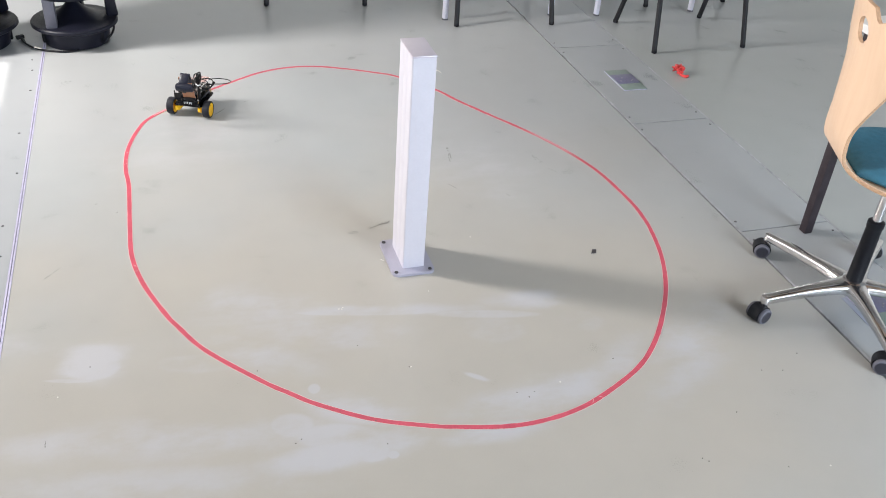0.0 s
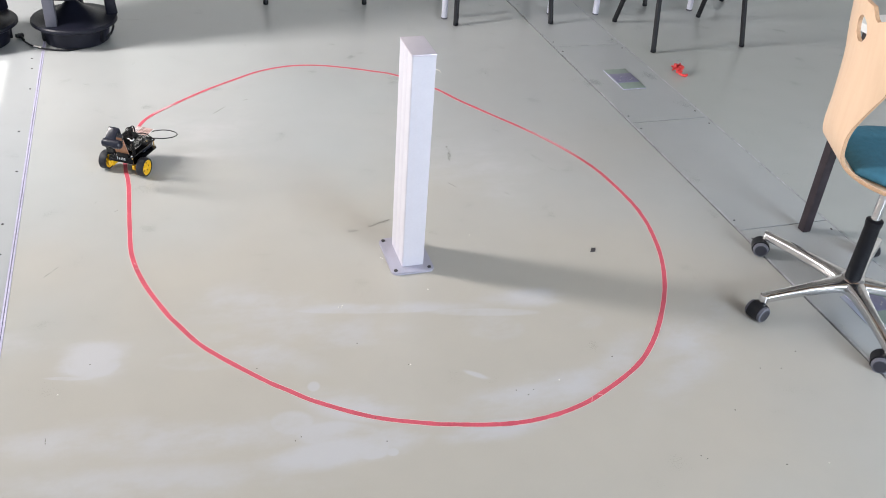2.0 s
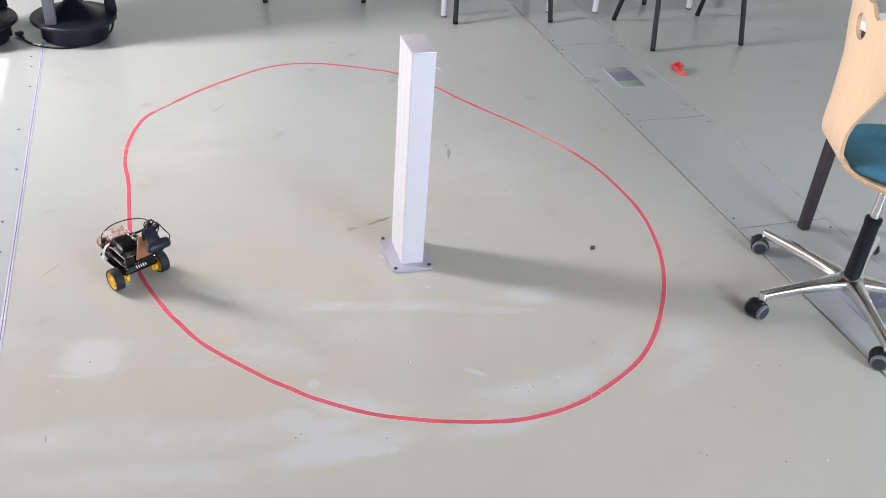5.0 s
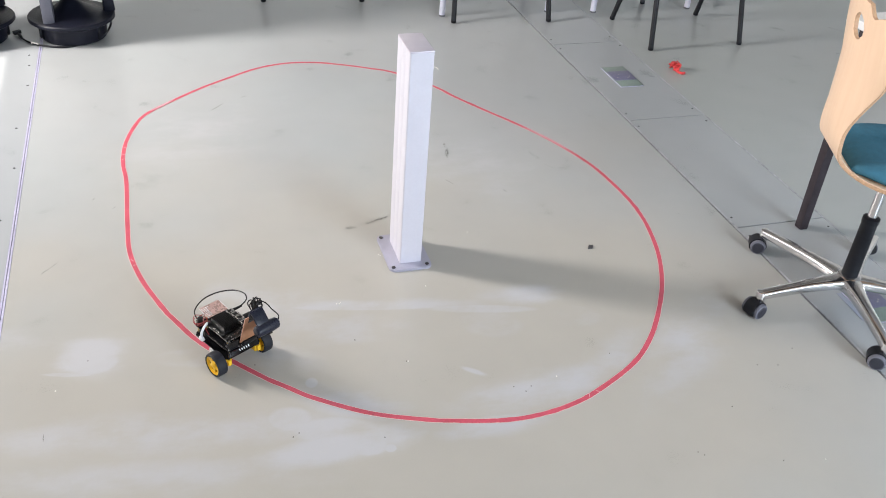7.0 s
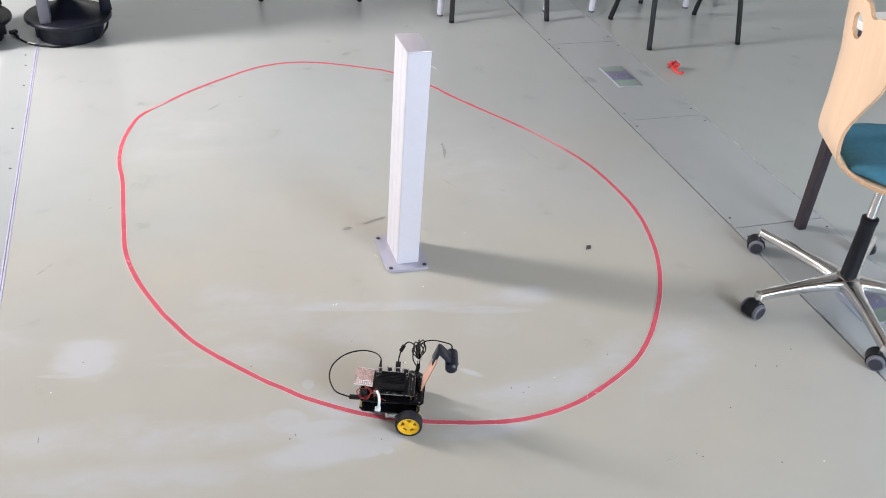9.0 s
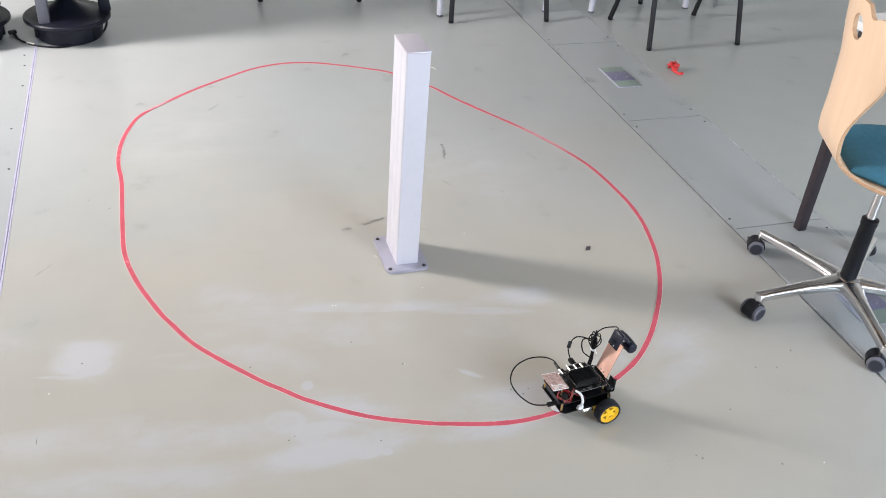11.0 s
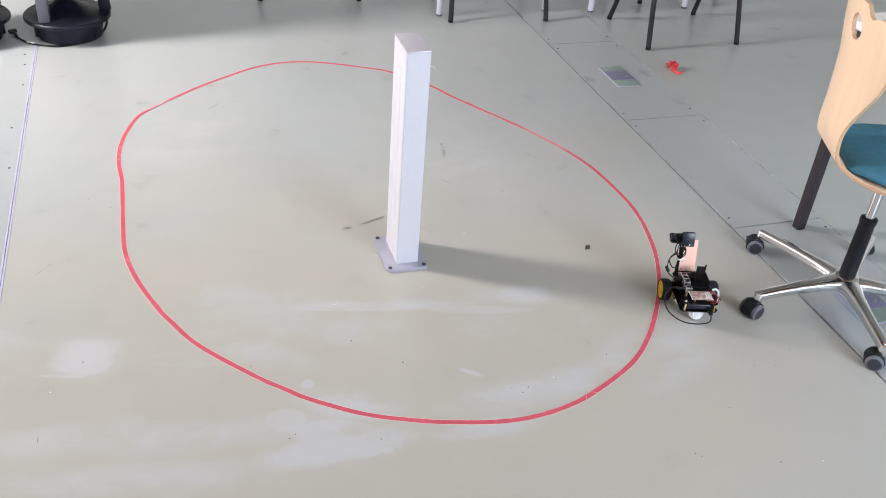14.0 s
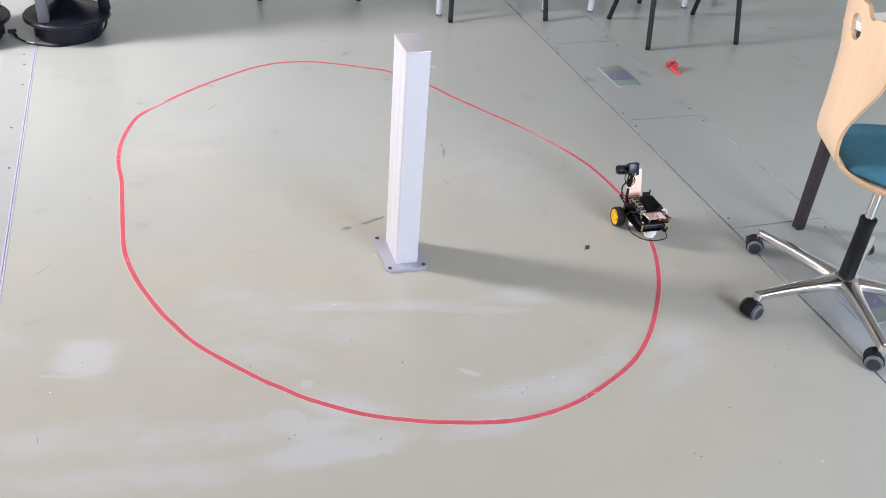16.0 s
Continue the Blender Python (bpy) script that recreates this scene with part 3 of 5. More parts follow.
# ---- swivel chair ----
def swivel_chair(m):
    c = thing("swivel_chair", m, "beech plywood swivel chair with blue seat pad on polished star base", "chair")
    hub_z = 0.073
    bm = bmesh.new()
    add_lathe(bm, [(0.022, 0.040), (0.026, 0.042), (0.036, 0.050), (0.044, 0.063), (0.042, 0.084), (0.036, 0.092), (0.029, 0.095)], 28)
    part("hub", bm, CHROME, c)
    for k in range(5):
        a = radians(BASE_TURN + 72 * k)
        d, s = Vector((math.cos(a), math.sin(a), 0)), Vector((-math.sin(a), math.cos(a), 0))
        bm = bmesh.new()
        rows = []
        for i in range(9):
            u = i / 8
            q = d * (0.02 + 0.282 * u) + Vector((0, 0, hub_z + 0.002 - 0.007 * u * u))
            w, h = 0.0185 - 0.003 * u + 0.017 * (1 - u) ** 4, 0.018 - 0.005 * u
            ring = []
            for i in range(16):
                b = 2 * math.pi * (i + 0.5) / 16
                px, pz = abs(math.cos(b)) ** 0.62 * math.copysign(1, math.cos(b)), abs(math.sin(b)) ** 0.62 * math.copysign(1, math.sin(b))
                ring.append(bm.verts.new(q + s * (px * w) + Vector((0, 0, pz * h))))
            rows.append(ring)
        for ra, rb in zip(rows, rows[1:]):
            for i in range(16):
                bm.faces.new((ra[i], ra[(i + 1) % 16], rb[(i + 1) % 16], rb[i]))
        bm.faces.new(rows[0]), bm.faces.new(rows[-1][::-1])
        end = d * 0.302
        add_cyl(bm, 0.014, 0.014, 0.036, (end.x, end.y, hub_z - 0.011), (0, 0, 0), 18, 0.003)
        part("arm", bm, CHROME, c)
        # twin-wheel caster under the arm's end
        ca = a + radians(CASTER_TURNS[k])
        f = Vector((math.cos(ca), math.sin(ca), 0))
        centre = end + f * 0.012 + Vector((0, 0, 0.0242))
        deg = math.degrees(ca)
        bm = bmesh.new()
        segs = 14
        prof = []
        for i in range(segs + 1):
            b = radians(-30 + 220 * i / segs)
            prof.append((math.cos(b), math.sin(b)))
        mm = pose(*centre, 0, 0, deg)
        for r0, r1, w in ((0.018, 0.0275, 0.036),):
            vs = []
            for y in (-w / 2, w / 2):
                vs.append([[bm.verts.new(mm @ Vector((x * r, y, z * r))) for x, z in prof] for r in (r0, r1)])
            for i in range(segs):
                bm.faces.new((vs[0][1][i], vs[0][1][i + 1], vs[1][1][i + 1], vs[1][1][i]))
                bm.faces.new((vs[0][0][i], vs[1][0][i], vs[1][0][i + 1], vs[0][0][i + 1]))
                for g in (0, 1):
                    bm.faces.new((vs[g][0][i], vs[g][0][i + 1], vs[g][1][i + 1], vs[g][1][i]))
            for i in (0, segs):
                bm.faces.new((vs[0][0][i], vs[0][1][i], vs[1][1][i], vs[1][0][i]))
        add_cyl(bm, 0.0105, 0.0105, 0.022, (end.x, end.y, 0.047), (0, 0, 0), 14)
        caster = part("caster", bm, BLACK_PLASTIC, c)
        for y in (-0.018, 0.018):
            bm = bmesh.new()
            mw = mm @ pose(0, y, 0, 90, 0, 0)
            add_lathe(bm, [(0.0195, -0.0105), (0.0228, -0.009), (0.0242, -0.0055), (0.0242, 0.0055), (0.0228, 0.009), (0.0195, 0.0105)], 28, mw)
            wheel = part("wheel", bm, CASTER_RIM, caster, "grey caster tread")
            bm = bmesh.new()
            add_lathe(bm, [(0.004, -0.0122), (0.0172, -0.0118), (0.0196, -0.0100), (0.0196, 0.0100), (0.0172, 0.0118), (0.004, 0.0122)], 24, mw)
            part("disc", bm, CASTER_GREY, wheel)
    bm = bmesh.new()
    add_lathe(bm, [(0.027, 0.076), (0.027, 0.088), (0.0236, 0.094), (0.0222, 0.275), (0.0240, 0.278), (0.0240, 0.294), (0.016, 0.298)], 28)
    part("column_sleeve", bm, BLACK_PLASTIC, c)
    bm = bmesh.new()
    add_cyl(bm, 0.0135, 0.0135, 0.16, (0, 0, 0.370), (0, 0, 0), 22)
    part("gas_spring", bm, CHROME, c)
    bm = bmesh.new()
    add_box(bm, (0.20, 0.15, 0.028), (0, -0.012, 0.456), (0, 0, 0), 0.008)
    add_bar(bm, (0.02, 0.05, 0.44), (0.05, 0.2, 0.435), 0.012, 0.012, 0.003)
    part("seat_plate", bm, BLACK_METAL, c)
    # moulded plywood shell: profile from the seat's front edge round the waist to the top of the back
    prof = spline([(0.225, 0, 0.462), (0.17, 0, 0.484), (0.06, 0, 0.484), (-0.06, 0, 0.478), (-0.125, 0, 0.478), (-0.172, 0, 0.490), (-0.206, 0, 0.514), (-0.219, 0, 0.545),
                   (-0.228, 0, 0.59), (-0.230, 0, 0.65), (-0.230, 0, 0.71), (-0.231, 0, 0.78), (-0.238, 0, 0.86), (-0.246, 0, 0.92)], 6)
    # half widths: by distance from the front on the seat, by height on the back
    seat_widths = [(-0.225, 0.150), (-0.17, 0.195), (-0.06, 0.205), (0.06, 0.196), (0.105, 0.178), (0.172, 0.122), (0.206, 0.096), (0.219, 0.091)]
    back_widths = [(0.545, 0.091), (0.59, 0.090), (0.62, 0.097), (0.66, 0.117), (0.70, 0.140), (0.74, 0.164), (0.78, 0.184), (0.82, 0.194), (0.86, 0.196), (0.90, 0.188), (0.92, 0.170)]

    def smooth(table, x):
        for (u0, w0), (u1, w1) in zip(table, table[1:]):
            if x <= u1:
                return w0 + (w1 - w0) * max(0.0, (x - u0) / (u1 - u0))
        return table[-1][1]

    def top_edge(y):
        return 0.922 if y < 0.05 else 0.922 - 0.026 * math.sin(min(1.0, (y - 0.05) / 0.036) * math.pi / 2) if y < 0.086 else 0.896 + 0.013 * min(1.0, (y - 0.086) / 0.03)

    bm = bmesh.new()
    n, across = len(prof), 28
    grid = []
    for q in prof:
        back = q.z > 0.545
        w = smooth(back_widths, q.z) if back else smooth(seat_widths, -q.x)
        row = []
        for j in range(across + 1):
            v = -1 + 2 * j / across
            hug = 0.034 * v * v * min(1.0, max(0.0, (q.z - 0.54) / 0.2))
            dish = 0.010 * v * v * (0 if back else min(1.0, max(0.0, (q.x + 0.2) / 0.15)))
            z = q.z + dish
            if z > 0.87:
                z = 0.87 + (z - 0.87) * (top_edge(abs(v * w)) - 0.87) / 0.05
            row.append(bm.verts.new((q.x + hug, v * w, z)))
        grid.append(row)
    hole_z, ry, rz = 0.850, 0.038, 0.032
    for i in range(n - 1):
        for j in range(across):
            f = bm.faces.new((grid[i][j], grid[i][j + 1], grid[i + 1][j + 1], grid[i + 1][j]))
            mid = f.calc_center_median()
            if mid.z > 0.6 and (mid.y / ry) ** 2 + ((mid.z - hole_z) / rz) ** 2 < 1.0:
                bm.faces.remove(f)
    for v in bm.verts:
        if v.is_boundary and abs(v.co.y) < 0.06 and 0.79 < v.co.z < 0.905:
            dy, dz = v.co.y / ry, (v.co.z - hole_z) / rz
            s = math.hypot(dy, dz) or 1
            v.co.y, v.co.z = dy / s * ry, hole_z + dz / s * rz
    bmesh.ops.translate(bm, verts=bm.verts[:], vec=(0.0190, -0.024, 0))
    shell = part("shell", bm, BEECH, c, "moulded beech plywood shell with a hand hole")
    shell.data.materials.append(PLY_EDGE)
    mod = shell.modifiers.new("ply", "SOLIDIFY")
    mod.thickness, mod.offset, mod.material_offset_rim = 0.011, 0, 1
    mod = shell.modifiers.new("round", "BEVEL")
    mod.width, mod.segments, mod.limit_method, mod.angle_limit = 0.002, 2, "ANGLE", radians(50)
    # upholstered pad on the seat
    bm = bmesh.new()
    top, rings = [], []
    for i in range(15):
        u = i / 14
        x = 0.200 - 0.378 * u
        row = []
        for j in range(15):
            v = -1 + 2 * j / 14
            w = smooth(seat_widths, -x) - 0.005
            e = max(abs(v), abs(2 * u - 1)) ** 6
            row.append(bm.verts.new((x, v * w * (1 - 0.06 * (2 * u - 1) ** 4), 0.498 + 0.024 * (1 - e) + 0.010 * v * v)))
        top.append(row)
    for i in range(14):
        for j in range(14):
            bm.faces.new((top[i][j], top[i][j + 1], top[i + 1][j + 1], top[i + 1][j]))
    bmesh.ops.translate(bm, verts=bm.verts[:], vec=(0.0190, -0.024, 0))
    pad = part("seat_pad", bm, TEAL, c, "blue fabric seat pad")
    mod = pad.modifiers.new("thick", "SOLIDIFY")
    mod.thickness, mod.offset = 0.016, -1
    return c


BASE_TURN = 181 - CHAIR_FACING
CASTER_TURNS = [14, 247, 175, 60, 41]
swivel_chair(pose(1.890, 1.714, 0, 0, 0, CHAIR_FACING))


# ---- work table beside the swivel chair ----
def work_table(m, length, depth, height, leg_mat, leg_size, round_leg, label, insets):
    t = thing("table", m, label, "table", "tables")
    boxed("tabletop", (length, depth, 0.026), (length / 2, depth / 2, height - 0.013), TABLE_WHITE, t, "", 0.004)
    ix, iy = insets
    for x in (ix, length - ix):
        for y in (iy, depth - iy):
            bm = bmesh.new()
            if round_leg:
                add_cyl(bm, leg_size / 2, leg_size / 2, height - 0.03, (x, y, (height - 0.026) / 2), (0, 0, 0), 20)
                part("leg", bm, leg_mat, t)
                bm = bmesh.new()
                add_cyl(bm, leg_size / 2 + 0.001, leg_size / 2 + 0.001, 0.008, (x, y, 0.004), (0, 0, 0), 20, 0.001)
                part("foot", bm, CASTER_RIM, t)
            else:
                add_bar(bm, (x, y, 0.0), (x, y, height - 0.026), leg_size * 0.9, leg_size * 0.9, 0.004, leg_size, leg_size)
                part("leg", bm, leg_mat, t)
    for y in (iy, depth - iy):
        boxed("rail", (length - 2 * ix - leg_size, 0.02, 0.05), (length / 2, y, height - 0.052), leg_mat, t, "", 0.002)
    return t


work_table(pose(1.968, 1.385, 0), 1.4, 0.76, 0.735, BROWN_BLACK, 0.035, False, "white table with dark square wooden legs", (0.050, 0.050))
work_table(pose(1.30, 4.12, 0), 0.71, 1.3, 0.74, WHITE_METAL, 0.030, True, "white table with round white metal legs", (0.07, 0.07))
work_table(pose(2.115, 4.088, 0), 0.695, 1.3, 0.74, WHITE_METAL, 0.030, True, "white table with round white metal legs", (0.07, 0.07))


# ---- stackable chairs at the tables ----
def stack_chair(m):
    c = thing("chair", m, "black tubular steel chair with dark plastic seat", "chair", "chairs at the tables")
    hx, hy = 0.246, 0.205
    for x in (-1, 1):
        for y in (-1, 1):
            bm = bmesh.new()
            lean = 0.055 if y < 0 else 0.085
            add_tube(bm, [(x * hx, y * hy, 0.012), (x * (hx - 0.012), y * (hy - lean), 0.25), (x * (hx - 0.03), y * (hy - 2 * lean + 0.01), 0.438)], 0.0125, 12, 4)
            leg = part("leg", bm, BLACK_METAL, c)
            bm = bmesh.new()
            add_cyl(bm, 0.0130, 0.0128, 0.016, (x * hx, y * hy, 0.011), (0, 0, 0), 14, 0.002)
            part("foot_cap", bm, BLACK_PLASTIC, leg)
    for x in (-1, 1):
        bm = bmesh.new()
        add_tube(bm, [(x * 0.215, -0.18, 0.43), (x * 0.215, 0.16, 0.43), (x * 0.21, 0.20, 0.47), (x * 0.2, 0.235, 0.80)], 0.011, 10, 5)
        part("side_tube", bm, BLACK_METAL, c)
    bm = bmesh.new()
    add_box(bm, (0.43, 0.41, 0.014), (0, -0.005, 0.452), (2, 0, 0), 0.006)
    part("seat", bm, SEAT_GREY, c)
    bm = bmesh.new()
    add_box(bm, (0.43, 0.012, 0.20), (0, 0.216, 0.70), (-6, 0, 0), 0.005)
    part("backrest", bm, SEAT_GREY, c)
    return c


first = stack_chair(pose(2.488, 3.838, 0, 0, 0, 1))
copy_thing(first, pose(1.657, 4.272, 0, 0, 0, -4))
copy_thing(first, pose(0.79, 4.655, 0, 0, 0, -6))
copy_thing(first, pose(2.75, 4.46, 0, 0, 0, 3))


# ---- round plastic pedestals with uprights ----
def pedestal(m):
    p = thing("round_pedestal", m, "dark round plastic pedestal base with struts and dark body", "pedestal", "dark pedestals")
    bm = bmesh.new()
    add_lathe(bm, [(0.128, 0.0), (0.134, 0.004), (0.146, 0.072), (0.146, 0.078)], 48)
    part("drum", bm, NAVY_PLASTIC, p)
    bm = bmesh.new()
    add_lathe(bm, [(0.150, 0.078), (0.172, 0.080), (0.180, 0.086), (0.180, 0.096), (0.176, 0.101), (0.160, 0.1015), (0.145, 0.1025), (0.095, 0.118), (0.050, 0.148), (0.018, 0.178), (0.004, 0.184)], 48)
    part("disc", bm, NAVY_PLASTIC, p)
    bm = bmesh.new()
    add_box(bm, (0.046, 0.05, 0.132), (-0.085, -0.10, 0.165), (0, 0, 0), 0.006)
    part("strut", bm, GREY_PLASTIC, p, "grey upright strut")
    for x, y in ((0.158, 0.02), (0.02, 0.13)):
        bm = bmesh.new()
        add_bar(bm, (x, y, 0.10), (x * 0.95, y * 0.95, 0.232), 0.032, 0.05, 0.006, 0.03, 0.04)
        part("strut", bm, NAVY_PLASTIC, p)
    # body mostly unseen above the view; girth and height set to shade the floor
    bm = bmesh.new()
    add_lathe(bm, [(0.10, 0.222), (0.160, 0.226), (0.172, 0.240), (0.185, 0.42), (0.180, 0.90), (0.165, 1.22), (0.10, 1.26)], 40)
    part("upper_body", bm, NAVY_PLASTIC, p)
    for a in (200, 320, 80):
        bm = bmesh.new()
        add_box(bm, (0.02, 0.012, 0.05), (0.1405 * math.cos(radians(a)), 0.1405 * math.sin(radians(a)), 0.04), (0, 0, a + 90), 0.003)
        part("clip", bm, BLACK_PLASTIC, p)
    return p


ped = pedestal(pose(-0.350, 4.135, 0))
copy_thing(ped, pose(-0.758, 4.14, 0, 0, 0, 40))

bm = bmesh.new()
add_tube(bm, [(-0.581, 4.155, 0.012), (-0.566, 4.11, 0.008), (-0.531, 4.06, 0.005), (-0.482, 4.020, 0.005), (-0.41, 3.992, 0.005), (-0.36, 3.995, 0.005), (-0.33, 4.01, 0.006)], 0.0042, 8, 6)
lead = thing("cable", pose(0, 0, 0), "short black cable with plug lying by the pedestal", "cable")
part("wire", bm, BLACK_PLASTIC, lead)
bm = bmesh.new()
add_box(bm, (0.034, 0.02, 0.016), (-0.588, 4.168, 0.012), (0, 0, 30), 0.004)
add_cyl(bm, 0.007, 0.005, 0.03, (-0.572, 4.13, 0.010), (90, 0, 20), 12)
part("plug", bm, BLACK_PLASTIC, lead)
bm = bmesh.new()
add_tube(bm, [(-0.235, 4.075, 0.012), (-0.205, 4.090, 0.035), (-0.192, 4.130, 0.055), (-0.205, 4.175, 0.050), (-0.225, 4.21, 0.02)], 0.0048, 8, 6)
part("coil", bm, BLACK_PLASTIC, lead)
bm = bmesh.new()
add_tube(bm, [(-0.522, 4.052, 0.0056), (-0.507, 4.040, 0.0056), (-0.492, 4.028, 0.0056)], 0.0055, 8, 4)
part("sleeve", bm, DEBRIS_PALE, lead, "white sleeve on the cable")


# ---- small things lying on the floor ----
def scrap(name, pts, at, mat, label, category, thick=0.002, turn=0):
    """A small flat irregular flake."""
    bm = bmesh.new()
    lo = [bm.verts.new((x, y, 0.0005)) for x, y in pts]
    hi = [bm.verts.new((x * 0.9, y * 0.9, thick)) for x, y in pts]
    for i in range(len(pts)):
        j = (i + 1) % len(pts)
        bm.faces.new((lo[i], lo[j], hi[j], hi[i]))
    bm.faces.new(hi), bm.faces.new(lo[::-1])
    return tagged(part(name, bm, mat, None, label, pose(at[0], at[1], 0, 0, 0, turn)), "", category)


scrap("chip", [(-0.013, -0.009), (0.003, -0.010), (0.013, 0.008), (-0.001, 0.011)], (1.245, 2.125), DEBRIS, "small dark plastic chip lying on the floor", "debris", 0.003)
for i, (x, y) in enumerate(((1.601, 1.543), (1.461, 1.502), (1.519, 1.489), (1.134, 1.253), (1.145, 1.241), (-0.262, 1.897), (0.416, 1.835), (0.144, 1.792), (1.353, 3.504), (1.152, 4.044),
                            (1.275, 3.067), (0.530, 1.722), (0.400, 1.551), (0.775, 1.568), (1.079, 1.635), (1.326, 1.180), (1.303, 1.374), (0.82, 1.56), (0.80, 1.545), (0.41, 1.47), (0.20, 1.52), (0.215, 1.53))):
    scrap("crumb", [(-0.0015, -0.001), (0.0016, -0.0015), (0.0015, 0.001), (-0.0006, 0.0015)], (x, y), CRUMB, "tiny dark crumb of dirt on the floor", "debris", 0.0018, i * 47)
for i, (x, y) in enumerate(((0.534, 1.721), (0.881, 2.282), (0.406, 1.998), (0.41, 2.004), (0.398, 2.0), (1.431, 1.159), (-0.335, 1.80), (0.90, 1.58), (0.572, 2.215), (0.576, 2.208), (0.67, 2.03))):
    scrap("crumb", [(-0.0022, -0.0016), (0.0022, -0.0011), (0.0016, 0.0017), (-0.0011, 0.0021)], (x, y), DEBRIS_PALE, "tiny pale crumb on the floor", "debris", 0.002, i * 61)

# scuff marks: groups of thin dark strokes
def scuff(strokes, label):
    s = thing("scuff_mark", pose(0, 0, 0), label, "scuff mark")
    for x0, y0, x1, y1, w in strokes:
        bm = bmesh.new()
        n = 7
        rows = []
        d = Vector((x1 - x0, y1 - y0, 0))
        side = Vector((-d.y, d.x, 0)).normalized()
        for i in range(n + 1):
            u = i / n
            q = Vector((x0, y0, 0)) + d * u + side * (0.003 * noise.noise((u * 3, x0 * 9, y0)))
            h = w * (0.25 + math.sin(math.pi * u)) * (0.7 + 0.5 * noise.noise((u * 7, x1, 2)))
            rows.append([bm.verts.new(q + side * h + Vector((0, 0, 0.0004))), bm.verts.new(q + Vector((0, 0, 0.0008))), bm.verts.new(q - side * h + Vector((0, 0, 0.0004)))])
        for a, b in zip(rows, rows[1:]):
            for k in (0, 1):
                bm.faces.new((a[k], a[k + 1], b[k + 1], b[k]))
        part("stroke", bm, SCUFF, s)
    return s


def scuff_specks(strokes, label):
    """Dragged rubber crumbs: broken specks in narrow bands."""
    s = thing("scuff_mark", pose(0, 0, 0), label, "scuff mark")
    random.seed(11)
    for x0, y0, x1, y1, w, count in strokes:
        bm = bmesh.new()
        d = Vector((x1 - x0, y1 - y0, 0))
        side, a = Vector((-d.y, d.x, 0)).normalized(), math.atan2(d.y, d.x)
        for i in range(count):
            q = Vector((x0, y0, 0.0005)) + d * random.random() + side * random.uniform(-w, w)
            r, h = random.uniform(0.002, 0.007), random.uniform(0.0006, 0.0014)
            e = Matrix.Rotation(a + random.uniform(-0.5, 0.5), 3, "Z")
            bm.faces.new([bm.verts.new(q + e @ Vector(c)) for c in ((-r, 0, 0), (-r * 0.2, -h, 0), (r, -h * 0.3, 0), (r * 0.3, h, 0))])
        part("stroke", bm, SCUFF, s)
    return s


SCUFF = material("rubber_scuff", (0.24, 0.24, 0.22), 0.6, vary=0.3, scale=200)
scuff_specks([(0.506, 2.377, 0.553, 2.382, 0.005, 14), (0.575, 2.395, 0.652, 2.421, 0.006, 30), (0.575, 2.395, 0.652, 2.421, 0.0015, 12)], "broken dark rubber scuff marks on the floor")
scuff([(0.165, 3.29, 0.215, 3.345, 0.0022), (0.29, 3.39, 0.31, 3.40, 0.0015)], "thin dark scuff stroke on the floor")
scuff_specks([(0.972, 2.80, 0.985, 2.86, 0.005, 26), (0.962, 2.775, 0.972, 2.80, 0.004, 8), (0.98, 2.86, 0.985, 2.88, 0.003, 8)], "dark rubber scuff on the floor")
scuff_specks([(1.30, 2.71, 1.27, 2.80, 0.006, 14), (1.325, 2.63, 1.31, 2.66, 0.004, 6)], "faint scuff strokes on the floor")
scuff([(1.09, 2.52, 1.10, 2.50, 0.0013), (-0.20, 2.63, -0.19, 2.64, 0.0018), (0.91, 2.62, 0.93, 2.585, 0.0012)], "faint short scuffs on the floor")
scuff([(-0.395, 2.305, -0.375, 2.33, 0.002), (-0.37, 2.335, -0.355, 2.355, 0.0015), (-0.356, 1.658, -0.355, 1.634, 0.0013), (-0.262, 2.695, -0.254, 2.703, 0.0018)], "short dark scuffs near the metal divider")

# crumpled piece of red plastic
def red_crumple():
    t = thing("red_scrap", pose(2.246, 3.386, 0), "crumpled scrap of bright red plastic tape on the floor", "scrap")
    random.seed(5)
    for i in range(14):
        bm = bmesh.new()
        p = [(random.uniform(-0.017, 0.017), random.uniform(-0.02, 0.03), random.uniform(0.005, 0.040)) for _ in range(4)]
        path = spline(p, 5)
        rows = []
        for j, q in enumerate(path):
            s = Vector((math.sin(j * 0.6 + i), math.cos(j * 0.4 + i * 2), 0.5 * math.sin(j + i))).normalized() * 0.0065
            rows.append([bm.verts.new(q + s), bm.verts.new(q - s)])
        for a, b in zip(rows, rows[1:]):
            bm.faces.new((a[0], a[1], b[1], b[0]))
        fold = part("fold", bm, RED_PLASTIC, t)
        mod = fold.modifiers.new("thick", "SOLIDIFY")
        mod.thickness = 0.0016
    bm = bmesh.new()
    add_tube(bm, [(-0.006, -0.014, 0.010), (0.0, -0.032, 0.007), (0.012, -0.044, 0.006), (0.024, -0.040, 0.007)], 0.006, 8, 5)
    part("tail", bm, RED_PLASTIC, t)
    return t


red_crumple()
bm = bmesh.new()
add_tube(bm, [(1.136, 3.576, 0.002), (1.148, 3.576, 0.002), (1.158, 3.565, 0.002), (1.159, 3.545, 0.002)], 0.0015, 6, 5)
tagged(part("white_thread", bm, DEBRIS_PALE, None, "short curled white plastic thread on the floor"), "", "debris")
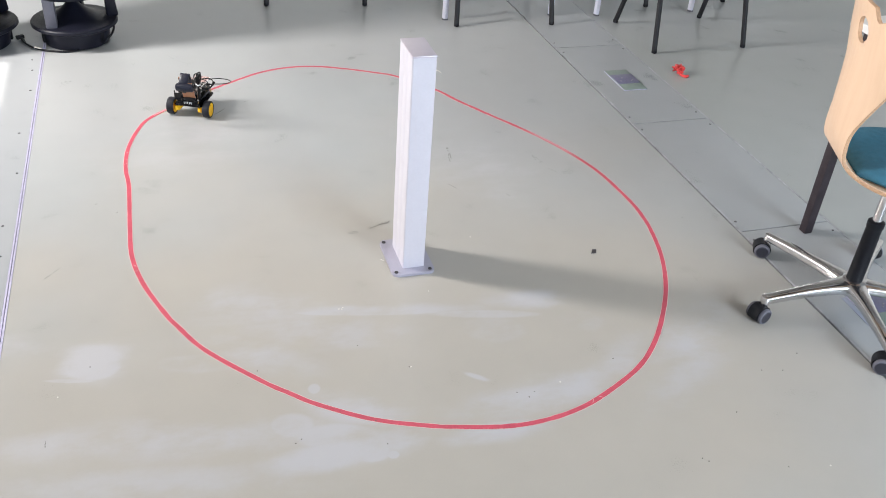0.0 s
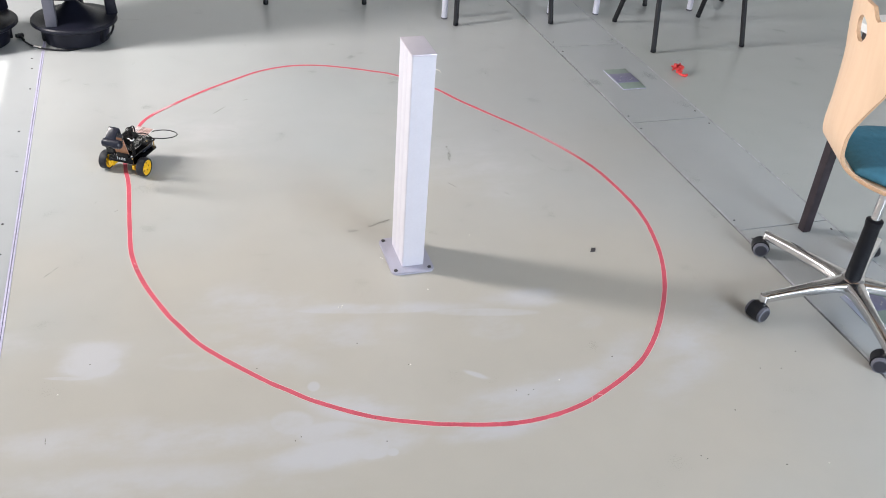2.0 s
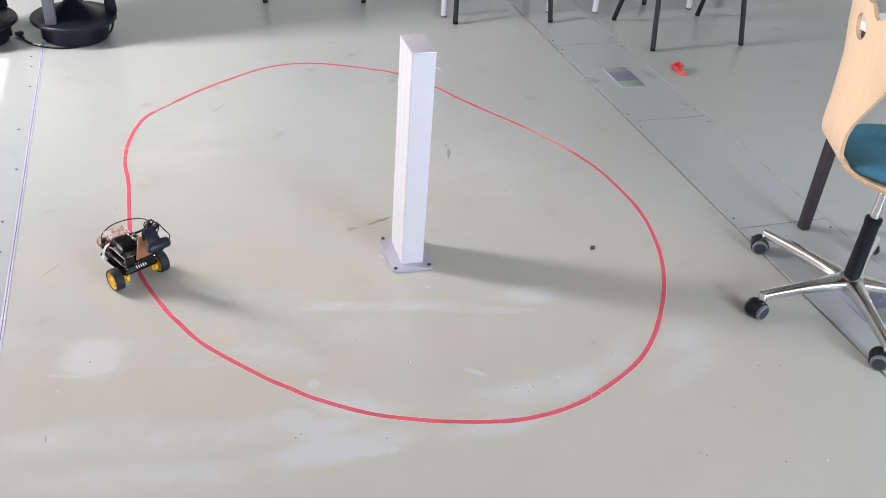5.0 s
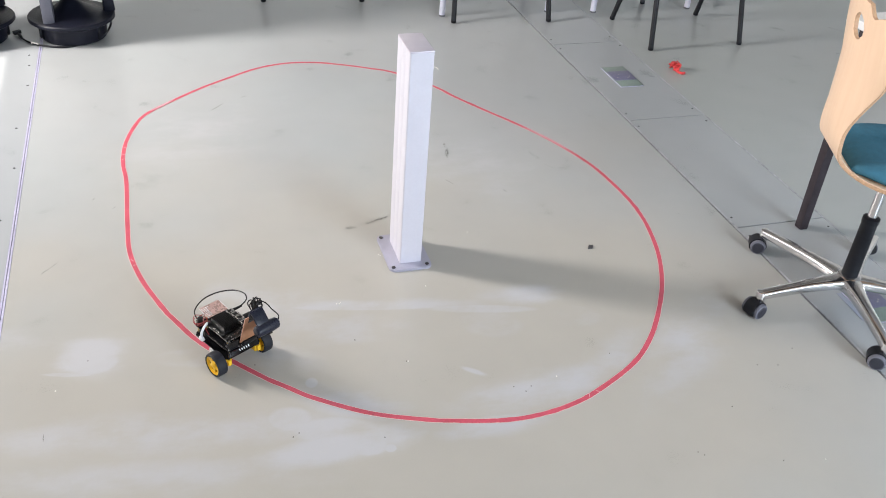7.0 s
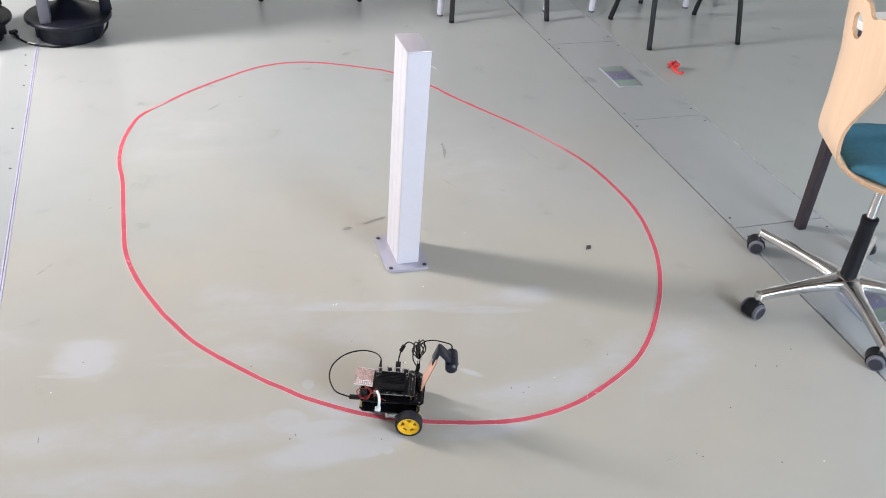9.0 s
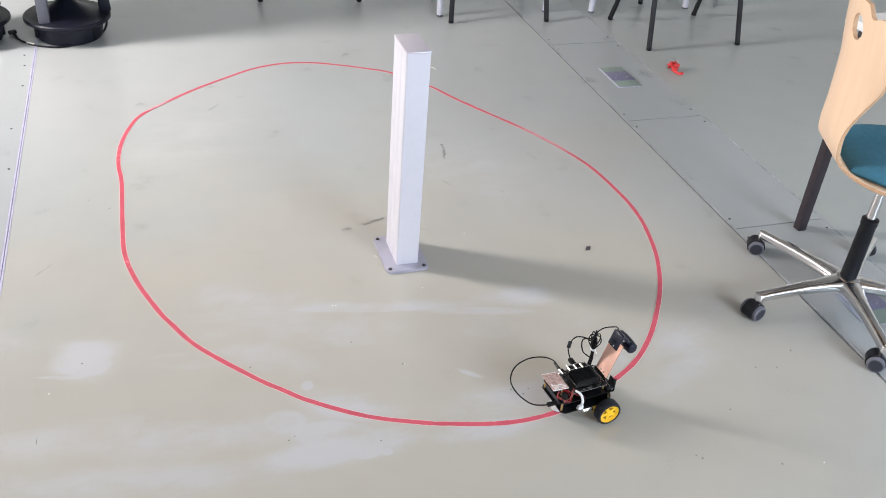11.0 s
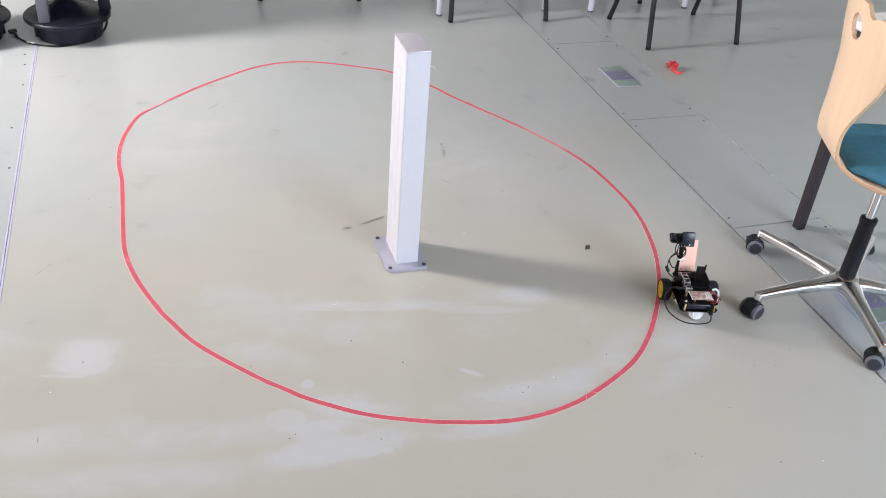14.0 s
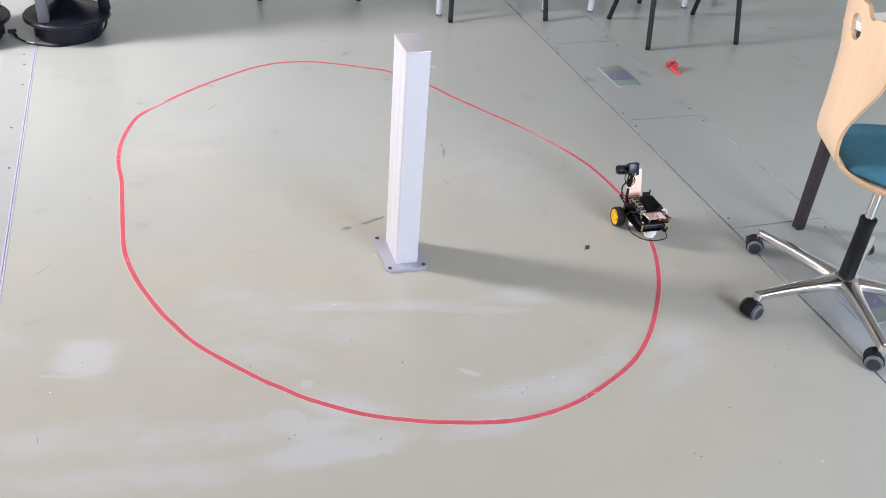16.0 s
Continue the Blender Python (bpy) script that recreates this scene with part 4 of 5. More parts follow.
# thin strip put in for a bluish tone on the floor beneath the swivel chair
sheet = tagged(boxed("sheet", (0.017, 0.135, 0.0015), (1.9025, 1.672, 0.0012), PALE_STRIP, None, "pale blue grey strip under the chair", 0.0006, (0, 0, -3)), "", "sheet")


# ---- line following robot ----
R_TYRE = material("tyre_rubber", (0.018, 0.019, 0.026), 0.6, spec=0.3, vary=0.2, scale=120, bump=0.2)
R_YELLOW = material("yellow_plastic", (0.90, 0.53, 0.02), 0.4, vary=0.08, scale=80)
R_GAP_SHADE = material("wheel_gap_shade", (0.20, 0.10, 0.012), 0.5, vary=0.1, scale=80)
R_BOARD = material("black_acrylic", (0.007, 0.007, 0.008), 0.2, spec=0.25, vary=0.3, scale=60, bump=0.03)
R_PCB = material("black_circuit_board", (0.010, 0.011, 0.011), 0.35, spec=0.3, vary=0.5, scale=300, bump=0.3)
R_COPPER = material("copper_clad_board", (0.84, 0.50, 0.40), 0.38, 0.3, vary=0.07, scale=60)
R_COPPER_BACK = material("board_brown_edge", (0.36, 0.17, 0.09), 0.55, vary=0.15, scale=60)
R_PINK = material("tinned_copper_board", (0.62, 0.43, 0.40), 0.28, 0.4, vary=0.05, bump=0, scale=14)
R_SILVER = material("connector_shell", (0.60, 0.585, 0.58), 0.25, 0.9, vary=0.04, bump=0, scale=40)
R_FIN = material("black_heatsink", (0.008, 0.008, 0.009), 0.3, 0.0, spec=0.3, vary=0.2, scale=90)
R_WHITE = material("white_plastic", (0.80, 0.80, 0.82), 0.4, vary=0.05, scale=120)
R_BRASS = material("brass", (0.72, 0.52, 0.24), 0.3, 0.9, vary=0.1, scale=120)
R_RED = material("red_wire", (0.30, 0.015, 0.02), 0.4, vary=0.1, scale=120)
R_BLACK = material("black_cable", (0.008, 0.008, 0.009), 0.4, spec=0.25, vary=0.2, scale=120)
R_LENS = material("webcam_gloss", (0.013, 0.015, 0.028), 0.30, vary=0.1, scale=90, bump=0.0, spec=0.35)


def robot_wheel(parent, side):
    """Spoked yellow wheel with a black ribbed tyre; axle along local y."""
    w = new("wheel")
    w.empty_display_size = 0.02
    w.parent, w.matrix_basis = parent, pose(0, side, 0.0325)
    q = pose(0, 0, 0, 90, 0, 0)
    bm = bmesh.new()
    seg = 56
    prof = [(0.0262, -0.0130), (0.0300, -0.0130), (0.0318, -0.0115), (0.0325, -0.0085), (0.0325, 0.0085), (0.0318, 0.0115), (0.0300, 0.0130), (0.0262, 0.0130)]
    rings = []
    for k in range(seg):
        a = 2 * math.pi * k / seg
        rings.append([bm.verts.new(q @ Vector(((r - (0.0007 if k % 2 and 0.0315 < r else 0)) * math.cos(a),
                                               (r - (0.0007 if k % 2 and 0.0315 < r else 0)) * math.sin(a), z))) for r, z in prof])
    for k in range(seg):
        a, b = rings[k], rings[(k + 1) % seg]
        for i in range(len(prof)):
            j = (i + 1) % len(prof)
            bm.faces.new((a[i], a[j], b[j], b[i]))
    part("tyre", bm, R_TYRE, w)
    bm = bmesh.new()
    rim = [(0.0226, -0.0112), (0.0262, -0.0118), (0.0262, 0.0118), (0.0226, 0.0112)]
    rr = []
    for k in range(40):
        a = 2 * math.pi * k / 40
        rr.append([bm.verts.new(q @ Vector((r * math.cos(a), r * math.sin(a), z))) for r, z in rim])
    for k in range(40):
        a, b = rr[k], rr[(k + 1) % 40]
        for i in range(4):
            bm.faces.new((a[i], a[(i + 1) % 4], b[(i + 1) % 4], b[i]))
    # dished face with five windows between broad spokes
    for s in range(5):
        a = radians(72 * s)
        add_box(bm, (0.0190, 0.0195, 0.0084), (0.0140 * math.cos(a), 0, 0.0140 * math.sin(a)), (0, -72 * s, 0), 0.0006, 1)
        a = radians(72 * s + 36)
        add_box(bm, (0.0050, 0.0180, 0.0190), (0.0205 * math.cos(a), 0, 0.0205 * math.sin(a)), (0, -72 * s - 36, 0), 0.0006, 1)
    add_cyl(bm, 0.0108, 0.0108, 0.0205, (0, 0, 0), (90, 0, 0), 24, 0.001)
    add_cyl(bm, 0.0062, 0.0050, 0.0225, (0, 0, 0), (90, 0, 0), 20, 0.001)
    part("rim", bm, R_YELLOW, w)
    # inner disc coloured dark to paint the shade between the yellow spokes
    bm = bmesh.new()
    add_cyl(bm, 0.0225, 0.0225, 0.0125, (0, 0, 0), (90, 0, 0), 32)
    part("web", bm, R_GAP_SHADE, w, "brown disc painted as shade behind the spokes")
    out = 1 if side > 0 else -1
    bm = bmesh.new()
    add_cyl(bm, 0.0021, 0.0021, 0.0012, (0, out * 0.0112, 0), (90, 0, 0), 10)
    part("axle_end", bm, R_YELLOW, w)
    return w


def plate_with_corners(bm, x0, x1, y, z, t, cut):
    """A flat deck plate with chamfered corners."""
    pts = [(x0 + cut, -y), (x1 - cut, -y), (x1, -y + cut), (x1, y - cut), (x1 - cut, y), (x0 + cut, y), (x0, y - cut), (x0, -y + cut)]
    lo, hi = [bm.verts.new((a, b, z)) for a, b in pts], [bm.verts.new((a, b, z + t)) for a, b in pts]
    bm.faces.new(lo[::-1]), bm.faces.new(hi)
    for i in range(8):
        j = (i + 1) % 8
        bm.faces.new((lo[i], lo[j], hi[j], hi[i]))


def robot_body():
    r = thing("robot", pose(0, 0, 0), "small black two-wheeled robot carrying circuit board, cables and webcam mast", "robot")
    both = [robot_wheel(r, 0.070), robot_wheel(r, -0.070)]
    # gear motors under the lower deck
    for s in (1, -1):
        bm = bmesh.new()
        add_box(bm, (0.046, 0.019, 0.0215), (-0.006, s * 0.0445, 0.0325), (0, 0, 0), 0.003)
        add_cyl(bm, 0.003, 0.003, 0.02, (0, s * 0.058, 0.0325), (90, 0, 0), 10)
        add_box(bm, (0.010, 0.010, 0.016), (0.019, s * 0.0445, 0.034), (0, 0, 0), 0.002)
        motor = part("gear_motor", bm, R_YELLOW, r, "yellow gear motor")
        bm = bmesh.new()
        add_cyl(bm, 0.009, 0.009, 0.030, (-0.043, s * 0.0445, 0.0325), (0, 90, 0), 16, 0.001)
        part("motor_can", bm, R_SILVER, motor, "bare metal motor can")
    bm = bmesh.new()
    plate_with_corners(bm, -0.112, 0.030, 0.054, 0.0455, 0.003, 0.008)
    lower = part("lower_deck", bm, R_BOARD, r)
    bm = bmesh.new()
    plate_with_corners(bm, -0.114, 0.040, 0.050, 0.0735, 0.003, 0.007)
    deck = part("upper_deck", bm, R_BOARD, r)
    for x in (-0.104, 0.030):
        for y in (-0.042, 0.042):
            bm = bmesh.new()
            add_cyl(bm, 0.0026, 0.0026, 0.025, (x - 0.004, y, 0.061), (0, 0, 0), 6)
            part("standoff", bm, R_BRASS, lower, "brass standoff")
            bm = bmesh.new()
            add_cyl(bm, 0.0040, 0.0030, 0.0026, (x, y, 0.0777), (0, 0, 0), 12)
            part("screw", bm, R_SILVER, deck)
    for y in (-0.018, -0.009, 0.004, 0.013, 0.024):
        bm = bmesh.new()
        add_cyl(bm, 0.0022, 0.0016, 0.0018, (0.035, y, 0.0773), (0, 0, 0), 8)
        part("screw", bm, R_SILVER, deck)
    # board across the front; white bars paint the light through its slots
    bm = bmesh.new()
    add_box(bm, (0.004, 0.090, 0.022), (0.027, 0, 0.0605), (0, -18, 0), 0.0008)
    front = part("front_board", bm, R_BOARD, r)
    for i in range(5):
        bm = bmesh.new()
        add_box(bm, (0.001, 0.0024, 0.009), (0.0296, -0.013 + 0.0068 * i, 0.0600), (14, -18, 0))
        part("slot_light", bm, R_WHITE, front, "white bar painted as light through the front")
    # battery pack between the decks
    bm = bmesh.new()
    add_box(bm, (0.062, 0.072, 0.021), (-0.078, 0.004, 0.0602), (0, 0, 0), 0.007, 4)
    part("battery_pack", bm, R_LENS, r, "glossy black battery pack")
    # rear white caster
    bm = bmesh.new()
    add_box(bm, (0.024, 0.052, 0.004), (-0.090, 0, 0.0425), (0, 0, 0), 0.0015)
    add_lathe(bm, [(0.0125, 0.012), (0.0165, 0.015), (0.0180, 0.024), (0.0165, 0.0405)], 20, pose(-0.090, 0, 0))
    for k in range(4):
        x, y = -0.090 + 0.0165 * math.cos(radians(45 + 90 * k)), 0.0185 * math.sin(radians(45 + 90 * k))
        add_box(bm, (0.007, 0.007, 0.018), (x, y, 0.0325), (0, 0, 45 + 90 * k), 0.002)
    for y in (-0.020, 0.020):
        add_cyl(bm, 0.0045, 0.0045, 0.012, (-0.092, y, 0.0355), (0, 0, 0), 12, 0.001)
    caster = part("caster_bracket", bm, R_WHITE, r, "white plastic caster bracket")
    bm = bmesh.new()
    bmesh.ops.create_uvsphere(bm, u_segments=20, v_segments=12, radius=0.0115, matrix=pose(-0.090, 0, 0.0117))
    part("ball", bm, R_SILVER, caster)
    # computer board with heatsink and port row
    bm = bmesh.new()
    add_box(bm, (0.100, 0.079, 0.0016), (-0.034, 0.001, 0.0905), (0, 0, 0))
    board = part("computer_board", bm, R_PCB, r)
    for x in (-0.078, 0.010):
        for y in (-0.034, 0.036):
            bm = bmesh.new()
            add_cyl(bm, 0.0026, 0.0026, 0.0145, (x, y, 0.0830), (0, 0, 0), 6)
            part("standoff", bm, R_BRASS, board, "brass standoff")
            bm = bmesh.new()
            add_cyl(bm, 0.0036, 0.0028, 0.0024, (x, y, 0.0925), (0, 0, 0), 10)
            part("screw", bm, R_SILVER, board)
    bm = bmesh.new()
    add_box(bm, (0.058, 0.042, 0.005), (-0.036, -0.008, 0.0980), (0, 0, 0), 0.0006, 1)
    for i in range(9):
        y = -0.0280 + 0.0050 * i
        add_box(bm, (0.058, 0.0017, 0.016), (-0.036, y, 0.1080), (0, 0, 0))
    part("heatsink", bm, R_FIN, board, "finned black heatsink")
    for x, w, h in ((-0.071, 0.011, 0.012), (-0.048, 0.0155, 0.016), (-0.029, 0.0155, 0.016), (-0.009, 0.017, 0.0135)):
        bm = bmesh.new()
        add_box(bm, (w, 0.019, h), (x, 0.032, 0.0913 + h / 2), (0, 0, 0), 0.0006, 1)
        port = part("port", bm, R_SILVER, board, "silver connector shell")
        bm = bmesh.new()
        add_box(bm, (w * 0.8, 0.001, h * 0.7), (x, 0.0418, 0.0913 + h / 2), (0, 0, 0))
        add_box(bm, (w * 0.62, 0.012, 0.0008), (x + 0.001, 0.0310, 0.0914 + h), (0, 0, 0))
        part("socket", bm, R_BLACK, port)
    bm = bmesh.new()
    random.seed(3)
    for i in range(26):
        x, y = random.uniform(-0.08, 0.012), random.choice((random.uniform(-0.037, -0.032), random.uniform(0.017, 0.022)))
        add_box(bm, (random.uniform(0.002, 0.006), random.uniform(0.002, 0.003), 0.002), (x, y, 0.0923), (0, 0, 0))
    for x in (0.003, 0.009):
        for i in range(10):
            add_box(bm, (0.0012, 0.0012, 0.008), (x, -0.030 + 0.0045 * i, 0.095), (0, 0, 0))
    part("components", bm, R_SILVER, board, "small bright components and header pins")
    bm = bmesh.new()
    for x in (-0.070, -0.010, 0.010):
        add_box(bm, (0.009, 0.009, 0.006), (x, -0.034, 0.0945), (0, 0, 0), 0.001, 1)
    part("chips", bm, R_BLACK, board)
    # carrier on a front post
    module = boxed("power_module", (0.020, 0.026, 0.008), (0.026, -0.032, 0.0808), BLACK_PLASTIC, r, "", 0.001)
    bm = bmesh.new()
    add_box(bm, (0.0018, 0.024, 0.020), (0.036, -0.032, 0.0910), (0, 6, 0), 0)
    add_box(bm, (0.004, 0.004, 0.030), (0.035, -0.0445, 0.0940), (0, 0, 0), 0.0005)
    part("upright", bm, R_PCB, module)
    bm = bmesh.new()
    for i in range(5):
        add_box(bm, (0.0014, 0.0014, 0.006), (0.022 + 0.002 * (i % 2), -0.042 + 0.005 * i, 0.0870), (0, 0, 0))
    part("pins", bm, R_SILVER, module, "bright header pins")
    # silver strips added for the bright reflection along the board's edges
    for y in (-0.0386, 0.0408):
        boxed("edge", (0.100, 0.0009, 0.0020), (-0.034, y, 0.0905), R_SILVER, board)
    boxed("edge", (0.0009, 0.079, 0.0020), (0.0164, 0.001, 0.0905), R_SILVER, board)
    # small copper board raised at the rear, with pale marks
    bm = bmesh.new()
    add_box(bm, (0.044, 0.058, 0.0016), (-0.106, 0.006, 0.1005), (0, 5, 0))
    rear = part("rear_board", bm, R_PINK, r, "small tinned copper board")
    random.seed(21)
    for i in range(22):
        x, y = -0.121 + 0.0050 * (i % 7), -0.019 + 0.0052 * (i // 7) + random.uniform(-0.001, 0.001)
        bm = bmesh.new()
        add_box(bm, (random.uniform(0.0018, 0.0040), random.uniform(0.0016, 0.0034), 0.0007), (x, y, 0.1016 - 0.087 * (x + 0.106)), (0, 5, 0))
        part("mark", bm, R_WHITE, rear)
    for y in (-0.0236, 0.0356):
        boxed("edge", (0.044, 0.0010, 0.0022), (-0.106, y, 0.1005), R_WHITE, rear, "pale cut edge", 0, (0, 5, 0))
    for y in (-0.02, 0.016):
        bm = bmesh.new()
        add_cyl(bm, 0.0024, 0.0024, 0.0225, (-0.100, y, 0.0878), (0, 0, 0), 6)
        part("standoff", bm, R_BRASS, rear)
    # rear knob with red wires coiled round it
    bm = bmesh.new()
    add_cyl(bm, 0.0085, 0.0075, 0.019, (-0.103, -0.037, 0.0862), (0, 0, 0), 18, 0.0015)
    part("knob", bm, R_BLACK, r)
    bm = bmesh.new()
    for k, rad in enumerate((0.0155, 0.0175)):
        loop = [(-0.103 + rad * math.cos(a), -0.037 + rad * 1.05 * math.sin(a), 0.086 + 0.005 * math.sin(2 * a + k) + 0.004 * k) for a in [2 * math.pi * i / 10 for i in range(10)]]
        add_tube(bm, loop, 0.0009, 6, 3, True)
    add_tube(bm, [(-0.12, -0.03, 0.085), (-0.105, -0.022, 0.100), (-0.085, -0.040, 0.096), (-0.066, -0.046, 0.086), (-0.05, -0.048, 0.079)], 0.0009, 6, 5)
    add_tube(bm, [(-0.11, -0.05, 0.080), (-0.09, -0.046, 0.090), (-0.075, -0.030, 0.098), (-0.07, -0.03, 0.093)], 0.0009, 6, 5)
    part("wires", bm, R_RED, r, "thin red wires")
    bm = bmesh.new()
    add_tube(bm, [(-0.072, -0.036, 0.096), (-0.066, -0.050, 0.095), (-0.064, -0.060, 0.082), (-0.066, -0.060, 0.066), (-0.070, -0.052, 0.052)], 0.0032, 8, 5)
    add_box(bm, (0.014, 0.009, 0.011), (-0.067, -0.060, 0.062), (0, 0, 0), 0.002)
    part("white_lead", bm, R_WHITE, r, "thick white lead with plug")
    # copper mast leaning forward, webcam clip and body
    bm = bmesh.new()
    add_box(bm, (0.0016, 0.047, 0.098), (0.0468, 0.011, 0.1313), (0, 18, 0))
    mast = part("mast", bm, R_COPPER, r, "bare copper board mast")
    bm = bmesh.new()
    add_box(bm, (0.0012, 0.0466, 0.0976), (0.0484, 0.011, 0.1308), (0, 18, 0))
    part("backing", bm, R_COPPER_BACK, mast, "brown board face")
    for y in (0.002, 0.014, 0.028):
        bm = bmesh.new()
        add_cyl(bm, 0.0026, 0.002, 0.003, (0.0330, y, 0.0930), (0, -72, 0), 8)
        part("solder", bm, R_SILVER, mast)
    boxed("mast_foot", (0.014, 0.040, 0.010), (0.034, 0.014, 0.0815), R_BLACK, r, "", 0.001)
    bm = bmesh.new()
    add_box(bm, (0.0070, 0.037, 0.042), (0.0615, 0.017, 0.1770), (0, 18, 0), 0.0022)
    clip = part("webcam_clip", bm, R_LENS, r, "glossy black webcam clip")
    bm = bmesh.new()
    add_box(bm, (0.044, 0.035, 0.0085), (0.0830, 0.017, 0.1800), (0, 46, 0), 0.003)
    part("hinge_arm", bm, R_LENS, clip)
    bm = bmesh.new()
    add_cyl(bm, 0.0022, 0.0022, 0.001, (0.0536, 0.013, 0.1640), (0, -72, 0), 10)
    part("dot", bm, R_WHITE, clip)
    bm = bmesh.new()
    prof = [(0.004, -0.034), (0.010, -0.0332), (0.0142, -0.029), (0.0158, -0.012), (0.0158, 0.012), (0.0142, 0.029), (0.010, 0.0332), (0.004, 0.034)]
    add_lathe(bm, prof, 28, pose(0.0990, 0.024, 0.1555, 90, 0, 0))
    cam_body = part("webcam", bm, R_LENS, r, "glossy black bar-shaped webcam")
    bm = bmesh.new()
    add_cyl(bm, 0.0085, 0.0075, 0.006, (0.1095, 0.024, 0.1440), (0, 138, 0), 22, 0.001)
    part("lens", bm, R_BLACK, cam_body)
    # cable bundle beside the mast, tied with a white strip
    bm = bmesh.new()
    for k in range(7):
        a = k * 0.9
        ox, oy = 0.0045 * math.cos(a), 0.0045 * math.sin(a)
        w = 0.0105 + 0.0035 * math.sin(k * 2.1)
        base = Vector((0.020, 0.046, -0.006))
        pts = [base + Vector((ox * 0.6 - 0.004, oy * 0.6 - 0.004, 0.084)), base + Vector((ox * 0.6, oy * 0.6, 0.110)), base + Vector((ox * 0.5, oy * 0.5, 0.140)), base + Vector((ox + w * math.cos(a), oy + w * math.sin(a), 0.168)),
               base + Vector((ox + w * 0.6 * math.cos(a), oy + w * 0.6 * math.sin(a), 0.188 + 0.005 * math.sin(k))), base + Vector((-ox - 0.3 * w, -oy, 0.180)), base + Vector((-ox * 0.5, -oy * 0.5, 0.140)),
               base + Vector((-ox * 0.8, -oy * 0.8, 0.110)), base + Vector((-ox * 0.8 - 0.006, -oy * 0.8 - 0.002, 0.084))]
        add_tube(bm, pts, 0.0015, 6, 5)
    bundle = part("cable_bundle", bm, R_BLACK, r, "bundled black webcam cable")
    bm = bmesh.new()
    add_cyl(bm, 0.0075, 0.0075, 0.004, (0.020, 0.046, 0.136), (8, 10, 0), 14, 0.001)
    add_box(bm, (0.003, 0.012, 0.0025), (0.020, 0.034, 0.137), (10, 0, 0))
    part("cable_tie", bm, R_WHITE, bundle, "white cable tie")
    bm = bmesh.new()
    add_tube(bm, [(0.020, 0.046, 0.172), (0.030, 0.054, 0.182), (0.052, 0.058, 0.186), (0.078, 0.056, 0.184), (0.096, 0.062, 0.172), (0.099, 0.058, 0.158)], 0.0017, 6, 6)
    add_tube(bm, [(-0.029, 0.048, 0.100), (-0.029, 0.070, 0.106), (-0.024, 0.088, 0.124), (-0.010, 0.086, 0.150), (0.006, 0.070, 0.158), (0.018, 0.050, 0.156)], 0.0018, 6, 6)
    add_tube(bm, [(0.018, 0.046, 0.108), (0.006, 0.066, 0.116), (0.008, 0.078, 0.144), (0.020, 0.056, 0.162)], 0.0017, 6, 6)
    part("webcam_cable", bm, R_BLACK, r)
    bm = bmesh.new()
    add_box(bm, (0.013, 0.026, 0.008), (-0.029, 0.054, 0.100), (0, 0, 0), 0.002)
    add_cyl(bm, 0.005, 0.005, 0.018, (-0.022, 0.0885, 0.128), (-25, 30, 0), 12, 0.001)
    part("usb_plug", bm, R_BLACK, r)
    # supply cable looping behind from the side port to the battery
    bm = bmesh.new()
    add_tube(bm, [(-0.072, 0.050, 0.0985), (-0.073, 0.074, 0.102), (-0.090, 0.098, 0.098), (-0.124, 0.112, 0.090), (-0.164, 0.104, 0.080), (-0.191, 0.072, 0.072), (-0.194, 0.030, 0.068),
                  (-0.176, -0.008, 0.062), (-0.146, -0.022, 0.060), (-0.118, -0.024, 0.060)], 0.0018, 8, 7)
    part("supply_cable", bm, R_BLACK, r)
    bm = bmesh.new()
    add_cyl(bm, 0.0042, 0.0028, 0.026, (-0.072, 0.056, 0.0985), (-90, 0, 0), 12)
    add_box(bm, (0.026, 0.011, 0.008), (-0.126, -0.024, 0.060), (0, 0, 0), 0.002)
    part("supply_plug", bm, R_BLACK, r)
    # the decks sit a little behind the axle
    for o in r.children:
        if o not in both and not o.name.startswith("gear_motor"):
            o.location.x -= 0.009
    return r, both


robot, wheels = robot_body()


